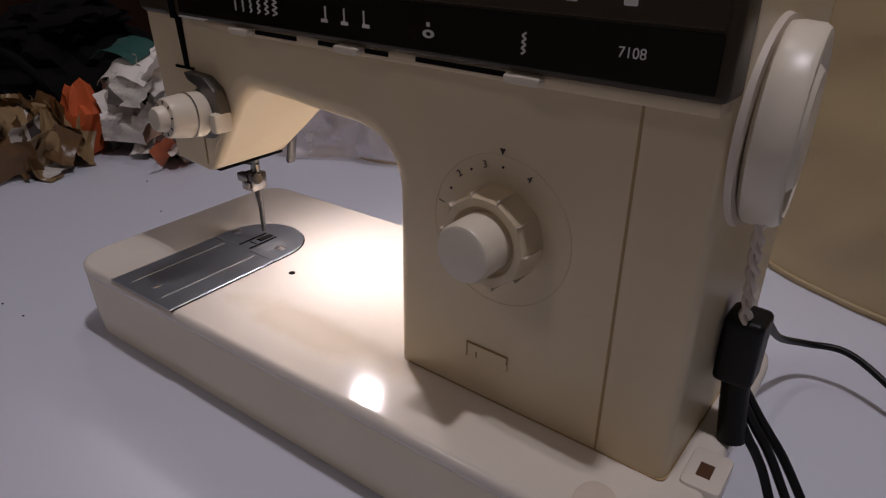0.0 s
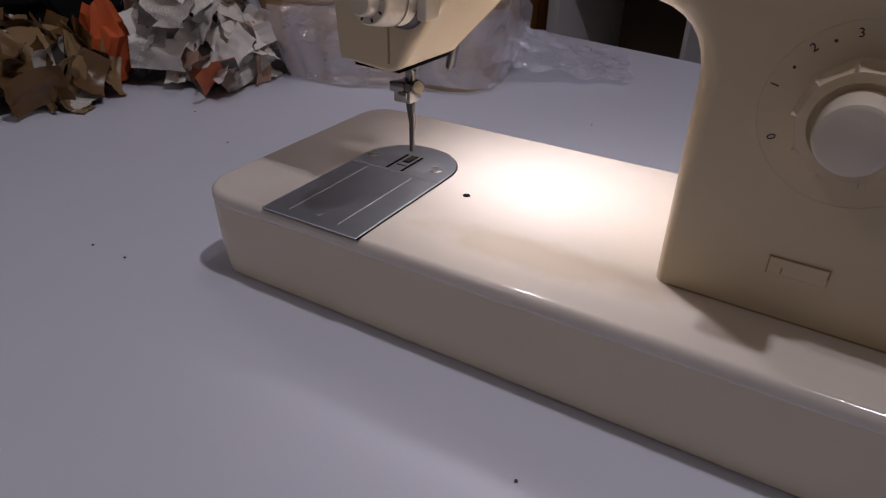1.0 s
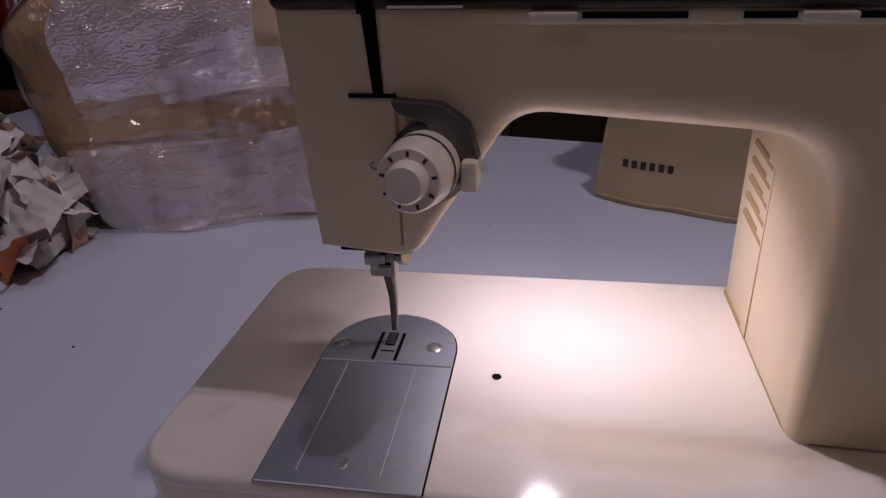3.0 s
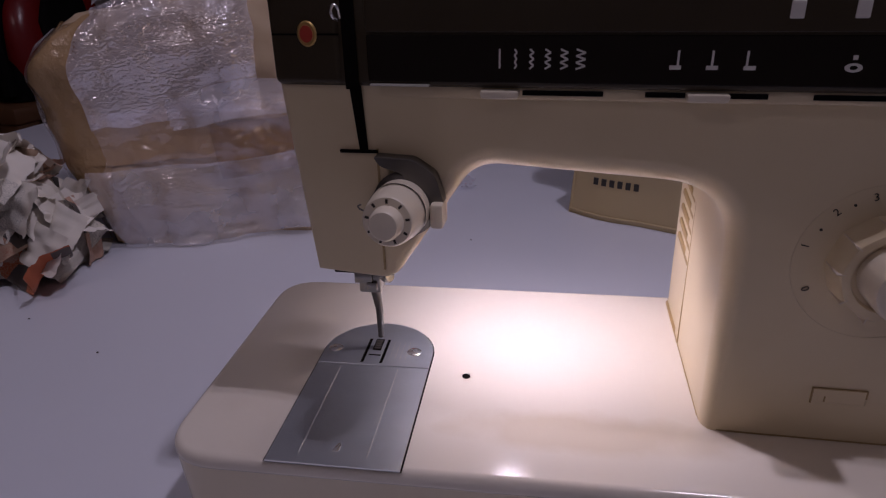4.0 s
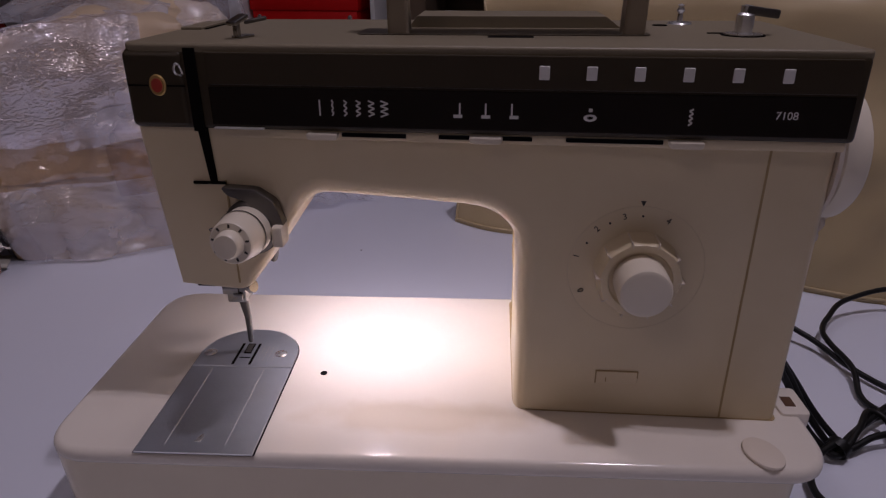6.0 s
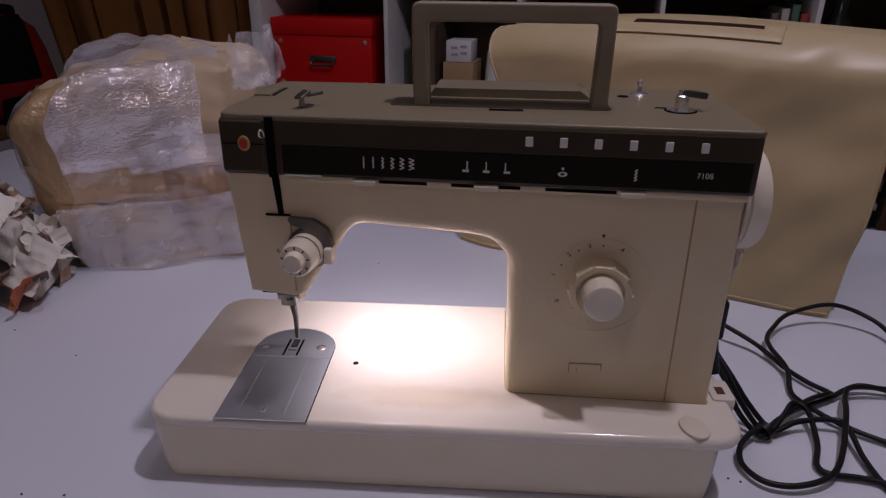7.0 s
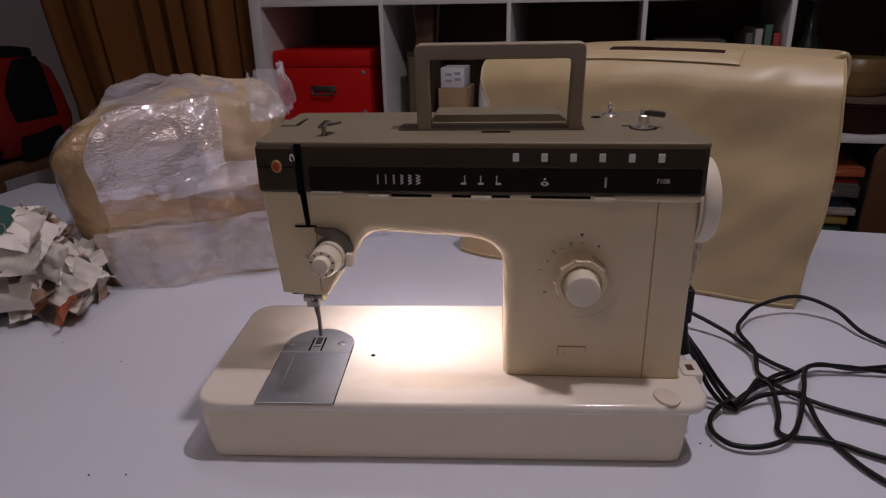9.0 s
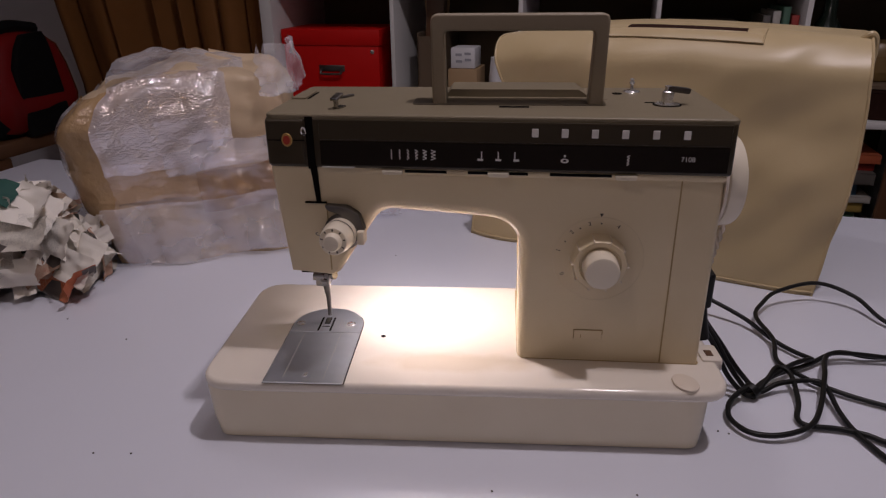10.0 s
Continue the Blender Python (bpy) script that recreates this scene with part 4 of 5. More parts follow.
def film(name, grain, relief, haze, shiny, body):
    """Thin clear plastic: part see-through, part hazy, with a wrinkled gloss on top."""
    mat = material(name, body, 0.4, vary=0.05, scale=30)
    nt = mat.node_tree
    fb = nt.nodes["Principled BSDF"]
    tc, mp = nt.nodes.new("ShaderNodeTexCoord"), nt.nodes.new("ShaderNodeMapping")
    mp.inputs["Rotation"].default_value, mp.inputs["Scale"].default_value = (0.3, 0.55, 0.2), (0.8, 0.9, 1.3)
    wrinkle, lumps = nt.nodes.new("ShaderNodeTexNoise"), nt.nodes.new("ShaderNodeTexVoronoi")
    wrinkle.noise_type = "RIDGED_MULTIFRACTAL"
    wrinkle.inputs["Scale"].default_value, wrinkle.inputs["Detail"].default_value, wrinkle.inputs["Distortion"].default_value = grain, 3, 0.7
    lumps.feature, lumps.inputs["Scale"].default_value = "SMOOTH_F1", grain * 2.2
    hsum, bp = nt.nodes.new("ShaderNodeMath"), nt.nodes.new("ShaderNodeBump")
    hsum.operation = "ADD"
    bp.inputs["Strength"].default_value, bp.inputs["Distance"].default_value = relief, 0.16 / grain
    nt.links.new(tc.outputs["Object"], mp.inputs["Vector"])
    nt.links.new(mp.outputs["Vector"], wrinkle.inputs["Vector"])
    nt.links.new(mp.outputs["Vector"], lumps.inputs["Vector"])
    nt.links.new(wrinkle.outputs["Fac"], hsum.inputs[0])
    nt.links.new(lumps.outputs["Distance"], hsum.inputs[1])
    nt.links.new(hsum.outputs[0], bp.inputs["Height"])
    cloud, al = nt.nodes.new("ShaderNodeTexNoise"), nt.nodes.new("ShaderNodeMapRange")
    cloud.inputs["Scale"].default_value, cloud.inputs["Detail"].default_value = 16, 5
    al.inputs["From Min"].default_value, al.inputs["From Max"].default_value = 0.35, 0.68
    al.inputs["To Min"].default_value, al.inputs["To Max"].default_value = haze
    nt.links.new(tc.outputs["Object"], cloud.inputs["Vector"])
    nt.links.new(cloud.outputs["Fac"], al.inputs["Value"])
    clear, shine = nt.nodes.new("ShaderNodeBsdfTransparent"), nt.nodes.new("ShaderNodeBsdfGlossy")
    shine.inputs["Color"].default_value, shine.inputs["Roughness"].default_value = (shiny, shiny, shiny * 1.1, 1), 0.085
    thin, both = nt.nodes.new("ShaderNodeMixShader"), nt.nodes.new("ShaderNodeAddShader")
    nt.links.new(bp.outputs["Normal"], shine.inputs["Normal"])
    nt.links.new(al.outputs["Result"], thin.inputs[0])
    nt.links.new(clear.outputs[0], thin.inputs[1])
    nt.links.new(fb.outputs[0], thin.inputs[2])
    nt.links.new(thin.outputs[0], both.inputs[0])
    nt.links.new(shine.outputs[0], both.inputs[1])
    nt.links.new(both.outputs[0], nt.nodes["Material Output"].inputs["Surface"])
    return mat


FILM = film("bubble_film", 165, 1.0, (0.34, 0.54), 0.42, (0.34, 0.34, 0.39))
SOFT = film("loose_film", 150, 0.9, (0.30, 0.58), 0.22, (0.46, 0.46, 0.50))
GLINT = film("taut_film", 48, 0.55, (0.02, 0.08), 0.17, (0.52, 0.52, 0.57))
DARK_TAPE = material("dark_parcel_tape", (0.27, 0.155, 0.07), 0.09, vary=0.12, scale=24, bump=0.9, bump_scale=90, spec=0.9)
TAPE = material("brown_parcel_tape", (0.43, 0.285, 0.15), 0.07, vary=0.12, scale=24, bump=1.0, bump_scale=110, spec=0.9)
PAPER = material("kraft_paper", (0.50, 0.38, 0.25), 0.5, vary=0.08, scale=14, bump=0.2, bump_scale=40)

BUNDLE = pose(-0.275, 0.343, 0.0, 0, 0, 20)
BW, BD, BH = 0.262, 0.27, 0.238


def bundle_point(s, v, off=0.0):
    """s runs round the four sides (0 to 1 the front, 1 to 2 the right end, and so on), v up; off: outwards."""
    over, v = max(0.0, v - 1.0), min(v, 1.0)
    s %= 4
    k, u = int(s), s - int(s)
    corner = ((0, 0), (1, 0), (1, 1), (0, 1), (0, 0))
    a, b = corner[k], corner[k + 1]
    cx, cy = a[0] + (b[0] - a[0]) * u - 0.5, a[1] + (b[1] - a[1]) * u - 0.5
    r = (abs(2 * cx) ** 7 + abs(2 * cy) ** 7) ** (1 / 7)
    cx, cy = cx / max(r, 1e-4) * 1.0, cy / max(r, 1e-4) * 1.0
    lean = -0.030 * math.sin(min(1, v * 1.25) * math.pi / 2) * max(0, 0.5 - cx) if v < 0.8 else -0.030 * max(0, 0.5 - cx) * (1 - 0.6 * (v - 0.8) / 0.2)
    n = noise.noise(Vector((cx * 4, cy * 4, v * 3)))
    m = noise.noise(Vector((cx * 13 + 7, cy * 13, v * 11)))
    dome = 1 - 0.10 * max(0, (v - 0.72) / 0.28) ** 2
    p = Vector((BW / 2 + BW * cx * dome, BD / 2 + BD * cy * dome, BH * v * (1 + 0.05 * n) * (1 - 0.10 * max(0.0, -2 * cx) ** 2 * v)))
    p.x += lean + 0.0
    out = Vector((cx, cy, 0)).normalized()
    p += out * (0.012 * n + 0.005 * m + off)
    if over > 0:  # over the edge and in along the top
        p = Vector((BW / 2 - 0.01 + (p.x - BW / 2 + 0.01) * (1 - over), BD / 2 + (p.y - BD / 2) * (1 - over), p.z + 0.022 * over + off))
    return p


def bundle_body():
    ns, nv = 128, 40
    rings = [[bundle_point(4 * i / ns, v) for i in range(ns)] for v in [k / nv for k in range(nv + 1)]]
    top = rings[-1]
    c = sum(top, Vector()) / len(top)
    for q in (0.92, 0.75, 0.5, 0.25):
        rings.append([Vector((c.x + (p.x - c.x) * q, c.y + (p.y - c.y) * q, p.z + 0.022 * (1 - q) + 0.014 * noise.noise(Vector((p.x * 20 * q, p.y * 20, q * 3))))) for p in top])
    return loft(rings)


def patch(s0, s1, v0, v1, off, skew=0.0, crinkle=0.004, n=44, seed=0.0):
    """A loose skin over part of the bundle's sides."""
    bm = bmesh.new()
    grid = []
    for i in range(n + 1):
        row = []
        for j in range(n + 1):
            a, b = i / n, j / n
            edge = min(a, 1 - a, b, 1 - b)
            tear = 0.0 if crinkle < 0.0025 else 0.016 * (1 - min(1, edge * 5))
            s = s0 + (s1 - s0) * a + tear * noise.noise(Vector((b * 6, seed, 4.0)))
            v = v0 + (v1 - v0) * b + skew * a + 0.008 * noise.noise(Vector((a * 5, b * 5, seed))) + tear * noise.noise(Vector((a * 7, 2.0, seed)))
            q = bundle_point(s, max(0.004, v))
            w = noise.noise(q * 22 + Vector((seed, 0, 0))) + 0.45 * noise.noise(q * 55 + Vector((0, seed, 0)))
            p = bundle_point(s, max(0.004, v), off + crinkle * w * min(1, edge * 8 + 0.2))
            row.append(bm.verts.new(p))
        grid.append(row)
    for a, b in zip(grid, grid[1:]):
        for j in range(n):
            bm.faces.new((a[j], b[j], b[j + 1], a[j + 1]))
    return bm


def draped(x0, x1, y0, y1, z, seed, n=36):
    """A sheet of film lying over the top of the bundle, rumpled."""
    bm = bmesh.new()
    grid = [[bm.verts.new((x0 + (x1 - x0) * i / n, y0 + (y1 - y0) * j / n, z - 0.006 + 0.012 * math.sin(math.pi * i / n) + 0.018 * math.sin(math.pi * j / n) + 0.010 * noise.noise(Vector((i * 0.13, j * 0.13, seed))) + 0.003 * noise.noise(Vector((i * 0.35, j * 0.3, seed))))) for j in range(n + 1)] for i in range(n + 1)]
    for a, b in zip(grid, grid[1:]):
        for j in range(n):
            bm.faces.new((a[j], b[j], b[j + 1], a[j + 1]))
    return bm


bundle = thing("wrapped_parcel", "lumpy parcel in bubble film and brown tape", "parcel", BUNDLE)
part("parcel_body", bundle_body(), PAPER, bundle, "kraft-coloured wrapped parcel", smooth=70)
part("tape_band", patch(-0.9, 1.9, 0.355, 0.560, 0.003, 0.05, 0.0012, 60, 1.0), TAPE, bundle, "shiny brown parcel tape", smooth=70)
part("tape_band", patch(-0.30, 0.17, 0.0, 1.0, 0.002, 0.0, 0.002, 30, 2.0), TAPE, bundle, "shiny brown parcel tape", smooth=70)
part("film_sheet", patch(0.15, 0.70, 0.535, 1.22, 0.006, 0.03, 0.004, 90, 3.0), FILM, bundle, "clear bubble film", smooth=80)
part("film_sheet", patch(0.40, 1.50, 0.50, 0.64, 0.008, 0.16, 0.003, 80, 4.0), SOFT, bundle, "clear bubble film", smooth=80)
part("film_sheet", patch(0.10, 1.95, 0.0, 0.355, 0.012, 0.06, 0.011, 110, 5.0), SOFT, bundle, "clear bubble film", smooth=80)
part("film_sheet", patch(3.1, 3.95, 0.02, 0.98, 0.006, 0.0, 0.006, 40, 6.0), SOFT, bundle, "clear bubble film", smooth=80)
part("film_sheet", draped(0.03, 0.20, 0.04, 0.24, BH + 0.001, 3.0), SOFT, bundle, "clear bubble film", smooth=80)
part("tape_end", patch(0.52, 0.86, 0.27, 0.50, 0.0045, 0.05, 0.002, 30, 8.0), DARK_TAPE, bundle, "darker crossed tape end", smooth=70)
part("film_sheet", patch(0.16, 1.50, 0.33, 0.60, 0.0075, 0.05, 0.003, 80, 9.0), GLINT, bundle, "clear bubble film", smooth=80)
part("film_flap", turned(patch(0.80, 1.35, 0.80, 1.0, 0.016, 0.05, 0.010, 30, 7.0), Matrix.Translation((0.006, -0.002, 0.026))), SOFT, bundle, "clear bubble film", smooth=80)



def trailing(n=44):
    """The loose end of the film, rumpled on the table behind the parcel."""
    bm = bmesh.new()
    grid = []
    for i in range(n + 1):
        row = []
        for j in range(n + 1):
            a, b = i / n, j / n
            lift = 0.075 * (1 - a) ** 1.5 * math.sin(math.pi * (0.15 + 0.8 * b))
            w = noise.noise(Vector((a * 6, b * 6, 2.0))) + 0.6 * noise.noise(Vector((a * 17, b * 15, 5.0)))
            rim = 0.018 * noise.noise(Vector((a * 9, b * 9, 8.0)))
            row.append(bm.verts.new((0.215 + 0.205 * a + rim, 0.035 + 0.225 * b * (1 - 0.35 * a) + 0.05 * a + rim, max(0.001, 0.003 + lift + 0.014 * w * (1 - 0.6 * a)))))
        grid.append(row)
    for a, b in zip(grid, grid[1:]):
        for j in range(n):
            bm.faces.new((a[j], b[j], b[j + 1], a[j + 1]))
    return bm


part("film_sheet", trailing(), SOFT, bundle, "clear bubble film", smooth=80)

# ---- crumpled paper ----
def newsprint(name, tint, ink, amount):
    """Grey paper with rows of small dark printing."""
    mat = material(name, tint, 0.75, vary=0.06, scale=30, bump=0.12, bump_scale=90)
    nt = mat.node_tree
    b = nt.nodes["Principled BSDF"]
    base = b.inputs["Base Color"].links[0].from_socket
    tc = nt.nodes.new("ShaderNodeTexCoord")
    mp = nt.nodes.new("ShaderNodeMapping")
    mp.inputs["Scale"].default_value = (800, 1900, 800)
    rows = nt.nodes.new("ShaderNodeTexNoise")
    rows.inputs["Scale"].default_value, rows.inputs["Detail"].default_value = 1.0, 1
    blocks = nt.nodes.new("ShaderNodeTexVoronoi")
    blocks.inputs["Scale"].default_value = 26
    ramp = nt.nodes.new("ShaderNodeMath")
    ramp.operation = "GREATER_THAN"
    ramp.inputs[1].default_value = 0.53
    gate = nt.nodes.new("ShaderNodeMath")
    gate.operation = "LESS_THAN"
    gate.inputs[1].default_value = amount
    both = nt.nodes.new("ShaderNodeMath")
    both.operation = "MULTIPLY"
    fade = nt.nodes.new("ShaderNodeMath")
    fade.operation, fade.inputs[1].default_value = "MULTIPLY", 0.4
    sep = nt.nodes.new("ShaderNodeSeparateColor")
    mix = nt.nodes.new("ShaderNodeMix")
    mix.data_type = "RGBA"
    mix.inputs["B"].default_value = (*ink, 1)
    nt.links.new(tc.outputs["Object"], mp.inputs["Vector"])
    nt.links.new(mp.outputs["Vector"], rows.inputs["Vector"])
    nt.links.new(tc.outputs["Object"], blocks.inputs["Vector"])
    nt.links.new(blocks.outputs["Color"], sep.inputs["Color"])
    nt.links.new(sep.outputs[0], gate.inputs[0])
    nt.links.new(rows.outputs["Fac"], ramp.inputs[0])
    nt.links.new(ramp.outputs[0], both.inputs[0])
    nt.links.new(gate.outputs[0], both.inputs[1])
    nt.links.new(both.outputs[0], fade.inputs[0])
    nt.links.new(fade.outputs[0], mix.inputs["Factor"])
    nt.links.new(base, mix.inputs["A"])
    nt.links.new(mix.outputs["Result"], b.inputs["Base Color"])
    photo, pm, pick = (nt.nodes.new("ShaderNode" + k) for k in ("Math", "Mix", "Mix"))
    photo.operation, photo.inputs[1].default_value = "GREATER_THAN", 0.78
    pm.data_type = pick.data_type = "RGBA"
    pm.inputs["A"].default_value, pm.inputs["B"].default_value = (0.03, 0.03, 0.035, 1), (0.17, 0.14, 0.12, 1)
    tones = nt.nodes.new("ShaderNodeTexNoise")
    tones.inputs["Scale"].default_value, tones.inputs["Detail"].default_value = 70, 3
    nt.links.new(tc.outputs["Object"], tones.inputs["Vector"])
    nt.links.new(tones.outputs["Fac"], pm.inputs["Factor"])
    nt.links.new(sep.outputs[1], photo.inputs[0])
    nt.links.new(photo.outputs[0], pick.inputs["Factor"])
    nt.links.new(mix.outputs["Result"], pick.inputs["A"])
    nt.links.new(pm.outputs["Result"], pick.inputs["B"])
    if amount > 0.3:
        nt.links.new(pick.outputs["Result"], b.inputs["Base Color"])
    return mat


NEWS = [newsprint("newsprint", (0.70, 0.66, 0.58), (0.05, 0.05, 0.06), 0.55), newsprint("newsprint_page", (0.50, 0.46, 0.39), (0.03, 0.03, 0.04), 0.85),
        newsprint("colour_page", (0.50, 0.36, 0.26), (0.42, 0.04, 0.02), 0.85), newsprint("margin_page", (0.80, 0.76, 0.69), (0.2, 0.2, 0.2), 0.12)]
BROWN = [material("brown_wrapping", c, 0.35, vary=0.2, scale=35, bump=0.3, bump_scale=80) for c in ((0.20, 0.12, 0.05), (0.26, 0.17, 0.08), (0.15, 0.08, 0.03))]


def sheet(w, h, fold, seed, n=9):
    """A torn, folded piece of paper, creased along a few lines."""
    bm = bmesh.new()
    r = random.Random(seed)
    creases = [(r.uniform(0, math.tau), r.uniform(-0.25, 0.25), r.uniform(-1, 1)) for _ in range(4)]
    curl = r.choice((-1, 1)) * r.uniform(0.8, 2.6)
    grid = []
    for i in range(n + 1):
        row = []
        for j in range(n + 1):
            x, y = i / n - 0.5, j / n - 0.5
            z = 0.0
            for a, d, k in creases:
                z += k * abs(x * math.cos(a) + y * math.sin(a) - d)
            jag = 0.025 * noise.noise(Vector((i * 1.3, j * 1.3, seed))) if i in (0, n) or j in (0, n) else 0
            z = fold * z * (w + h) / 2 + 0.05 * w * noise.noise(Vector((x * 4, y * 4, seed)))
            b, rad = (x + jag) * curl, w / curl
            row.append(bm.verts.new(((rad - z) * math.sin(b), h * (y - jag), rad - (rad - z) * math.cos(b))))
        grid.append(row)
    for a, b in zip(grid, grid[1:]):
        for j in range(n):
            bm.faces.new((a[j], b[j], b[j + 1], a[j + 1]))
    return bm


def paper_heap(name, label, centre, size, count, mats, core, seed, big=(0.05, 0.09)):
    """Crumpled sheets laid round a lump."""
    ob = thing(name, label, "paper", pose(*centre))
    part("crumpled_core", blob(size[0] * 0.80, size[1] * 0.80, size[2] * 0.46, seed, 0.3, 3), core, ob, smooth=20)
    r = random.Random(seed)
    for k in range(count):
        a = k * 2.399963 + r.uniform(-0.3, 0.3)
        e = math.asin(min(0.98, 0.02 + 0.96 * (k + 0.5) / count))
        d = Vector((math.cos(a) * math.cos(e), math.sin(a) * math.cos(e), math.sin(e)))
        w, h = r.uniform(*big), r.uniform(*big) * 0.45
        pos = Vector((d.x * size[0], d.y * size[1], 0.02 + d.z * (size[2] - 0.02))) * r.uniform(0.80, 0.98)
        pos.z = max(pos.z, 0.022)
        bm = sheet(w, h, r.uniform(0.06, 0.22), seed * 50 + k, 10)
        q = d.to_track_quat("Z", "Y").to_matrix().to_4x4() @ Matrix.Rotation(r.uniform(0, math.tau), 4, "Z") @ Matrix.Rotation(r.uniform(-0.6, 0.6), 4, "X")
        turned(bm, Matrix.Translation(pos) @ q)
        for v in bm.verts:
            v.co.z = max(v.co.z, 0.001 + 0.002 * r.random())
        part("crumpled_sheet", bm, mats[r.randrange(len(mats))], ob, smooth=40)
    return ob


# The core is near black to stand in for shade between the sheets.
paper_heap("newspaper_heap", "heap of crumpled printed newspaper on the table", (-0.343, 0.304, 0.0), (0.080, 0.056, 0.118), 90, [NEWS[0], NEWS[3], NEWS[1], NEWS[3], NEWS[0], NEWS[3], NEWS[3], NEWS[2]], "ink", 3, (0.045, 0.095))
heap = bpy.data.objects["newspaper_heap"]
NEWS.append(newsprint("green_page", (0.015, 0.075, 0.06), (0.20, 0.26, 0.24), 0.3))
NEWS.append(newsprint("orange_page", (0.50, 0.13, 0.05), (0.55, 0.42, 0.28), 0.9))
LAID = (  # larger single sheets: place, tilt, turn, width, which paper
    (-0.030, -0.034, 0.128, 16, 6, 0.080, 4), (0.004, -0.036, 0.121, 18, 8, 0.125, 3), (0.040, -0.030, 0.112, 48, -30, 0.075, 3),
    (0.052, -0.040, 0.078, 60, -30, 0.080, 3), (0.030, -0.060, 0.086, 66, 12, 0.070, 0), (-0.030, -0.068, 0.066, 74, -6, 0.085, 1),
    (0.075, -0.030, 0.056, 58, -46, 0.075, 3), (0.066, -0.048, 0.024, 24, -28, 0.080, 5), (0.068, -0.046, 0.042, 52, -34, 0.070, 3),
    (-0.055, -0.060, 0.040, 80, 14, 0.090, 3), (0.012, -0.072, 0.040, 76, 22, 0.060, 3))
for k, (x, y, z, rx, rz, w, which) in enumerate(LAID):
    bm = turned(sheet(w, w * 0.55, 0.22, 900 + k, 14), pose(x, y, z, rx, 0, rz))
    for v in bm.verts:
        v.co.z = max(v.co.z, 0.001)
    part("crumpled_sheet", bm, NEWS[which], heap, smooth=28)
paper_heap("brown_paper_heap", "crumpled brown wrapping with white edges on the table", (-0.440, 0.148, 0.0), (0.090, 0.080, 0.072), 50, [BROWN[0], BROWN[1], BROWN[2], BROWN[1], NEWS[0]], BROWN[2], 8)
orange = tagged(part("orange_scrap", turned(blob(0.028, 0.024, 0.046, 6, 0.4), Matrix.Translation((0, 0, -0.030))), material("orange_cloth", (0.55, 0.10, 0.02), 0.7, vary=0.15, scale=40)), "crumpled orange scrap between the paper heaps", "scrap")
orange.matrix_world = pose(-0.402, 0.222, 0.030)
black_bag = thing("black_bag", "black crumpled bag behind the brown paper", "bag", pose(-0.57, 0.31, 0.0))
part("body", blob(0.13, 0.10, 0.080, 12, 0.30, 4), "darkcloth", black_bag)
part("folded_top", turned(blob(0.085, 0.060, 0.030, 15, 0.45, 4), pose(0.015, -0.01, 0.115, 6, -8, 30)), "darkcloth", black_bag)
part("strap", tube([(-0.09, -0.085, 0.03), (-0.05, -0.105, 0.075), (0.01, -0.100, 0.110), (0.07, -0.080, 0.070), (0.10, -0.075, 0.02)], 0.006, 8), "darkcloth", black_bag)

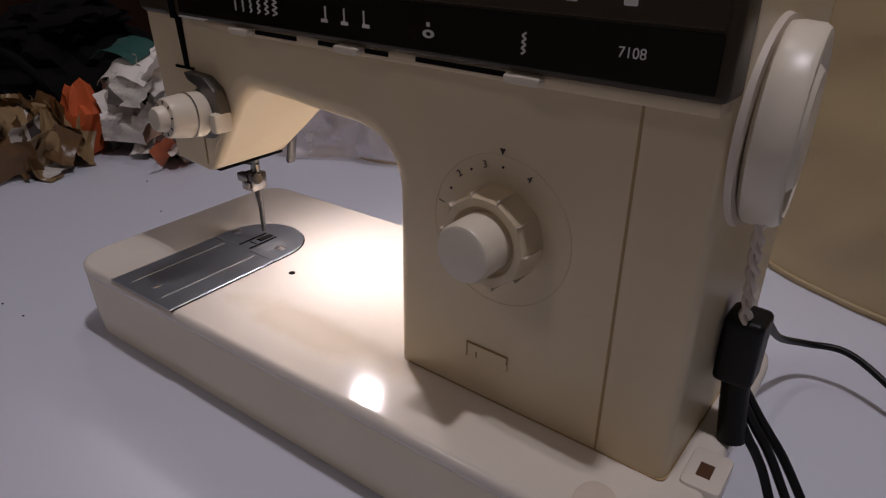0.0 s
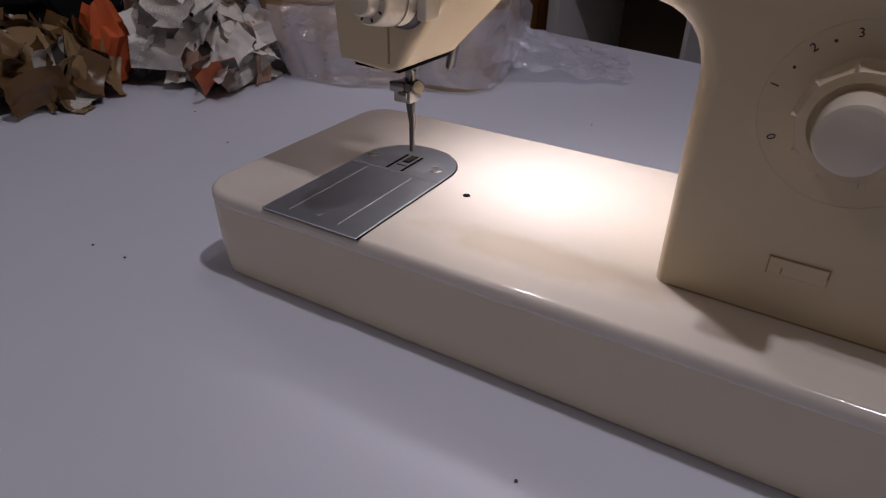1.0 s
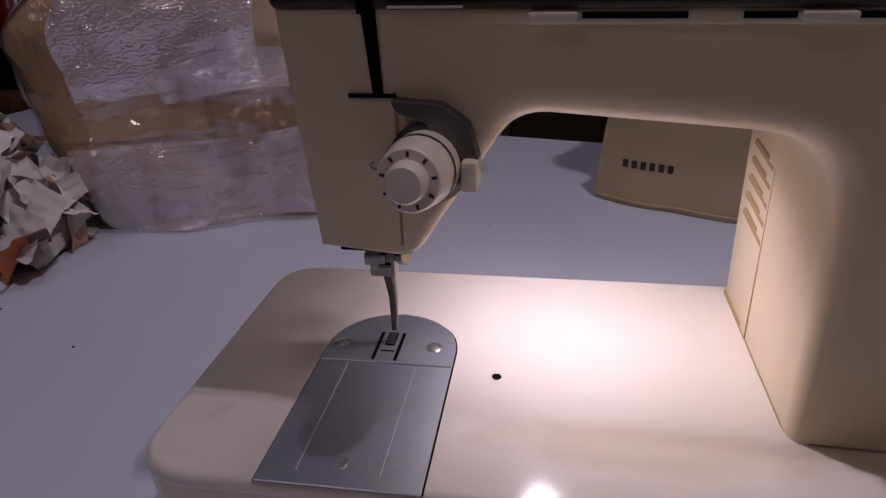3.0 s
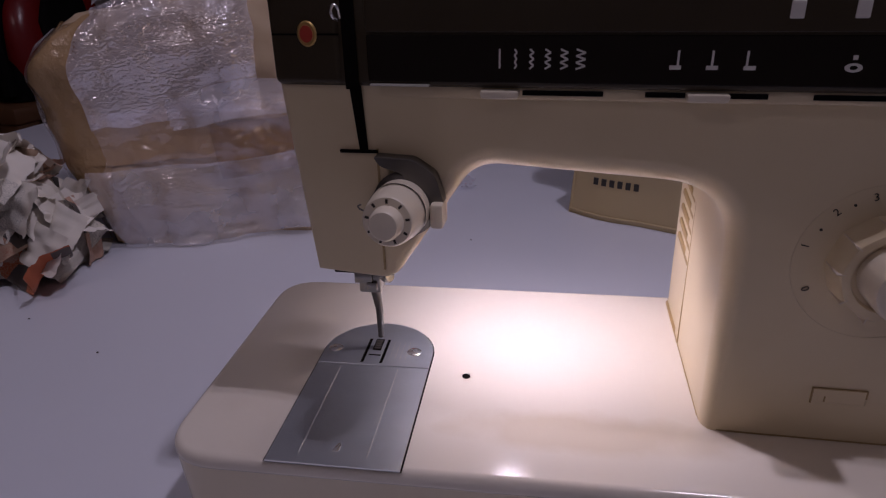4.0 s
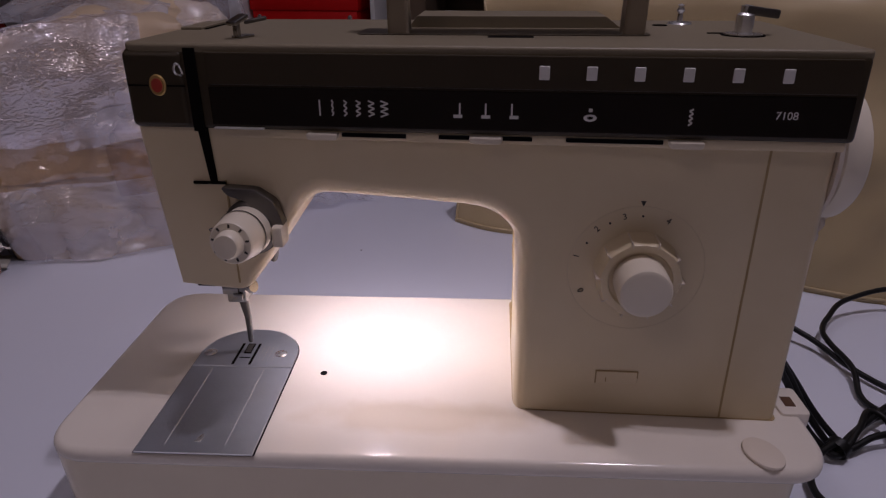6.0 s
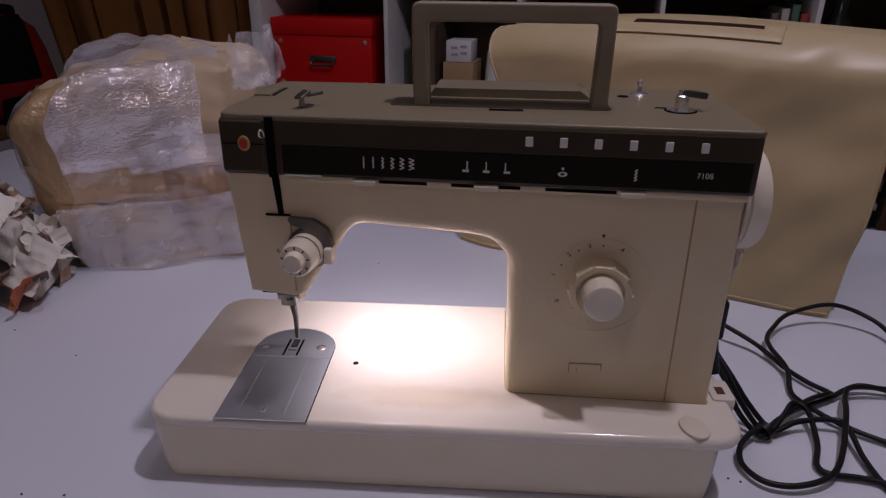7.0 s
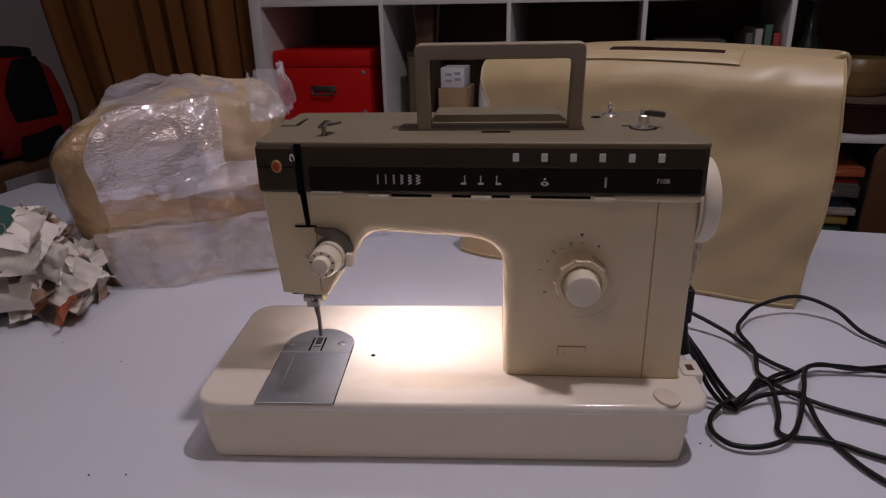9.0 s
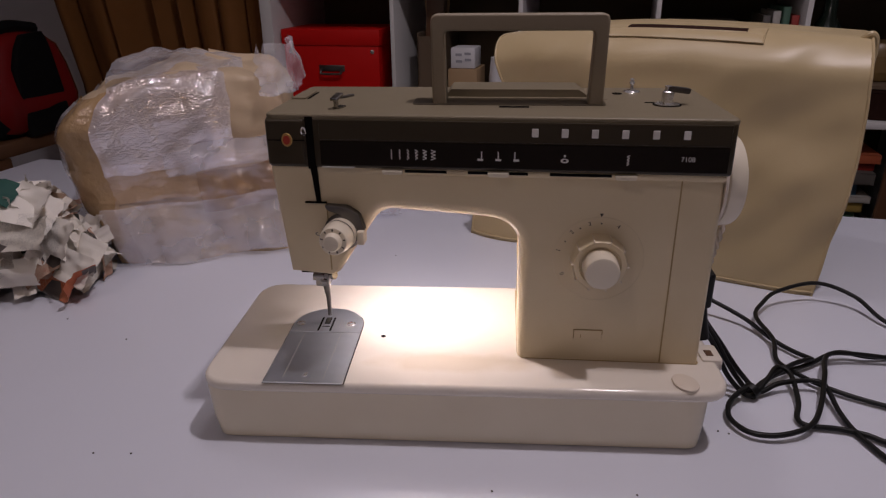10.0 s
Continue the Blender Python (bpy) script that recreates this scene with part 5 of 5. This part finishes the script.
# ---- cables on the table ----
TIE = (0.461, 0.081, 0.007)
CABLES = (
    [(0.408, 0.150, 0.090), (0.412, 0.205, 0.050), (0.425, 0.243, 0.030), (0.447, 0.251, 0.028), (0.472, 0.242, 0.020), (0.503, 0.216, 0.010), (0.517, 0.183, 0.006), (0.529, 0.160, 0.005), (0.541, 0.142, 0.006), (0.534, 0.132, 0.011), (0.514, 0.121, 0.012), (0.488, 0.102, 0.010), (0.466, 0.084, 0.007)],
    [(0.70, 0.02, 0.004), (0.62, 0.046, 0.004), (0.560, 0.076, 0.004), (0.530, 0.098, 0.005), (0.514, 0.122, 0.005), (0.509, 0.143, 0.004), (0.516, 0.172, 0.010), (0.514, 0.206, 0.012), (0.518, 0.226, 0.012), (0.530, 0.243, 0.014), (0.556, 0.268, 0.018), (0.604, 0.280, 0.024), (0.640, 0.262, 0.016), (0.655, 0.220, 0.006), (0.690, 0.180, 0.004), (0.76, 0.15, 0.004)],
    [(0.411, 0.093, 0.080), (0.419, 0.095, 0.066), (0.430, 0.096, 0.050), (0.444, 0.094, 0.026), (0.456, 0.086, 0.010), TIE, (0.478, 0.094, 0.010), (0.499, 0.111, 0.008), (0.534, 0.132, 0.005), (0.569, 0.150, 0.009), (0.601, 0.149, 0.005), (0.636, 0.154, 0.004), (0.74, 0.17, 0.004)],
    [(0.412, 0.098, 0.080), (0.422, 0.101, 0.064), (0.436, 0.103, 0.045), (0.452, 0.099, 0.022), (0.464, 0.088, 0.009), (0.470, 0.082, 0.006), (0.491, 0.091, 0.010), (0.519, 0.095, 0.011), (0.529, 0.087, 0.011), (0.527, 0.054, 0.006), (0.530, 0.023, 0.004), (0.546, -0.02, 0.004), (0.60, -0.08, 0.004)],
    [(0.74, 0.12, 0.004), (0.66, 0.138, 0.004), (0.595, 0.144, 0.010), (0.560, 0.141, 0.013), (0.545, 0.125, 0.014), (0.532, 0.097, 0.016), (0.510, 0.054, 0.010), (0.490, 0.029, 0.009), (0.463, 0.019, 0.007), (0.441, 0.023, 0.006), (0.431, 0.040, 0.006), (0.434, 0.057, 0.008), (0.446, 0.072, 0.010), (0.458, 0.080, 0.012)],
    [(0.410, 0.090, 0.080), (0.417, 0.090, 0.064), (0.428, 0.091, 0.046), (0.440, 0.087, 0.022), (0.452, 0.079, 0.009), (0.462, 0.077, 0.006), (0.482, 0.096, 0.012), (0.496, 0.112, 0.014), (0.505, 0.104, 0.012), (0.499, 0.070, 0.006), (0.489, 0.047, 0.004), (0.494, 0.037, 0.004), (0.516, 0.034, 0.004), (0.535, 0.027, 0.004), (0.558, 0.011, 0.004), (0.64, -0.03, 0.004)],
)
for pts in CABLES:
    tagged(part("power_cable", tube(pts, 0.0023, 10, 10), "rubber", smooth=80), "black rubber cable looped on the white table", "cable", "machine cables")
tagged(part("cable_tie", hoop([(0.0062, -0.003), (0.0075, -0.003), (0.0075, 0.003), (0.0062, 0.003)], pose(0.462, 0.081, 0.0080, 0, 70, 35), 16), "rubber"), "black tie round the bunched cables", "cable tie")
cordpts = [(0.4075 + 0.0016 * math.cos(t * 1.9), 0.062 + 0.042 * t / 20 + 0.0016 * math.sin(t * 1.9), 0.175 - 0.100 * t / 20) for t in range(21)]
part("cord", join(tube(cordpts, 0.0014, 6, 4), tube([(2 * 0.4075 - x, 2 * (0.062 + 0.042 * k / 20) - y, z) for k, (x, y, z) in enumerate(cordpts)], 0.0014, 6, 4)), "pad", machine, "twisted pale cord")

# lettering on the cover, as plain marks
for k in range(6):
    x = 0.026 + 0.0092 * k
    p = cover_point(x / 0.452, 0.13, 0.0)
    part("letter_shape", box(p.x - 0.0026, p.x + 0.0026, p.y - 0.0012, p.y + 0.002, p.z - 0.0038, p.z + 0.0038), "ink", cover)

# crumbs on the table
rnd = random.Random(11)
crumb = lathe([(0.0001, 0), (0.0008, 0.0001), (0.0009, 0.0006), (0.0001, 0.0009)], pose(0, 0, 0), 7)
crumb_ob = tagged(part("crumb", crumb, "ink"), "small dark crumb on the white table", "crumb", "crumbs on the table")
crumb_ob.matrix_world = pose(-0.095, -0.021, 0.0002)
for x, y in ((-0.064, -0.02), (-0.25, 0.202), (0.228, -0.049), (0.335, -0.048), (0.418, 0.031), (0.426, 0.028), (-0.16, 0.16), (0.1, 0.4)):
    copy_thing(crumb_ob, pose(x, y, 0.0002, 0, 0, rnd.uniform(0, 360)))
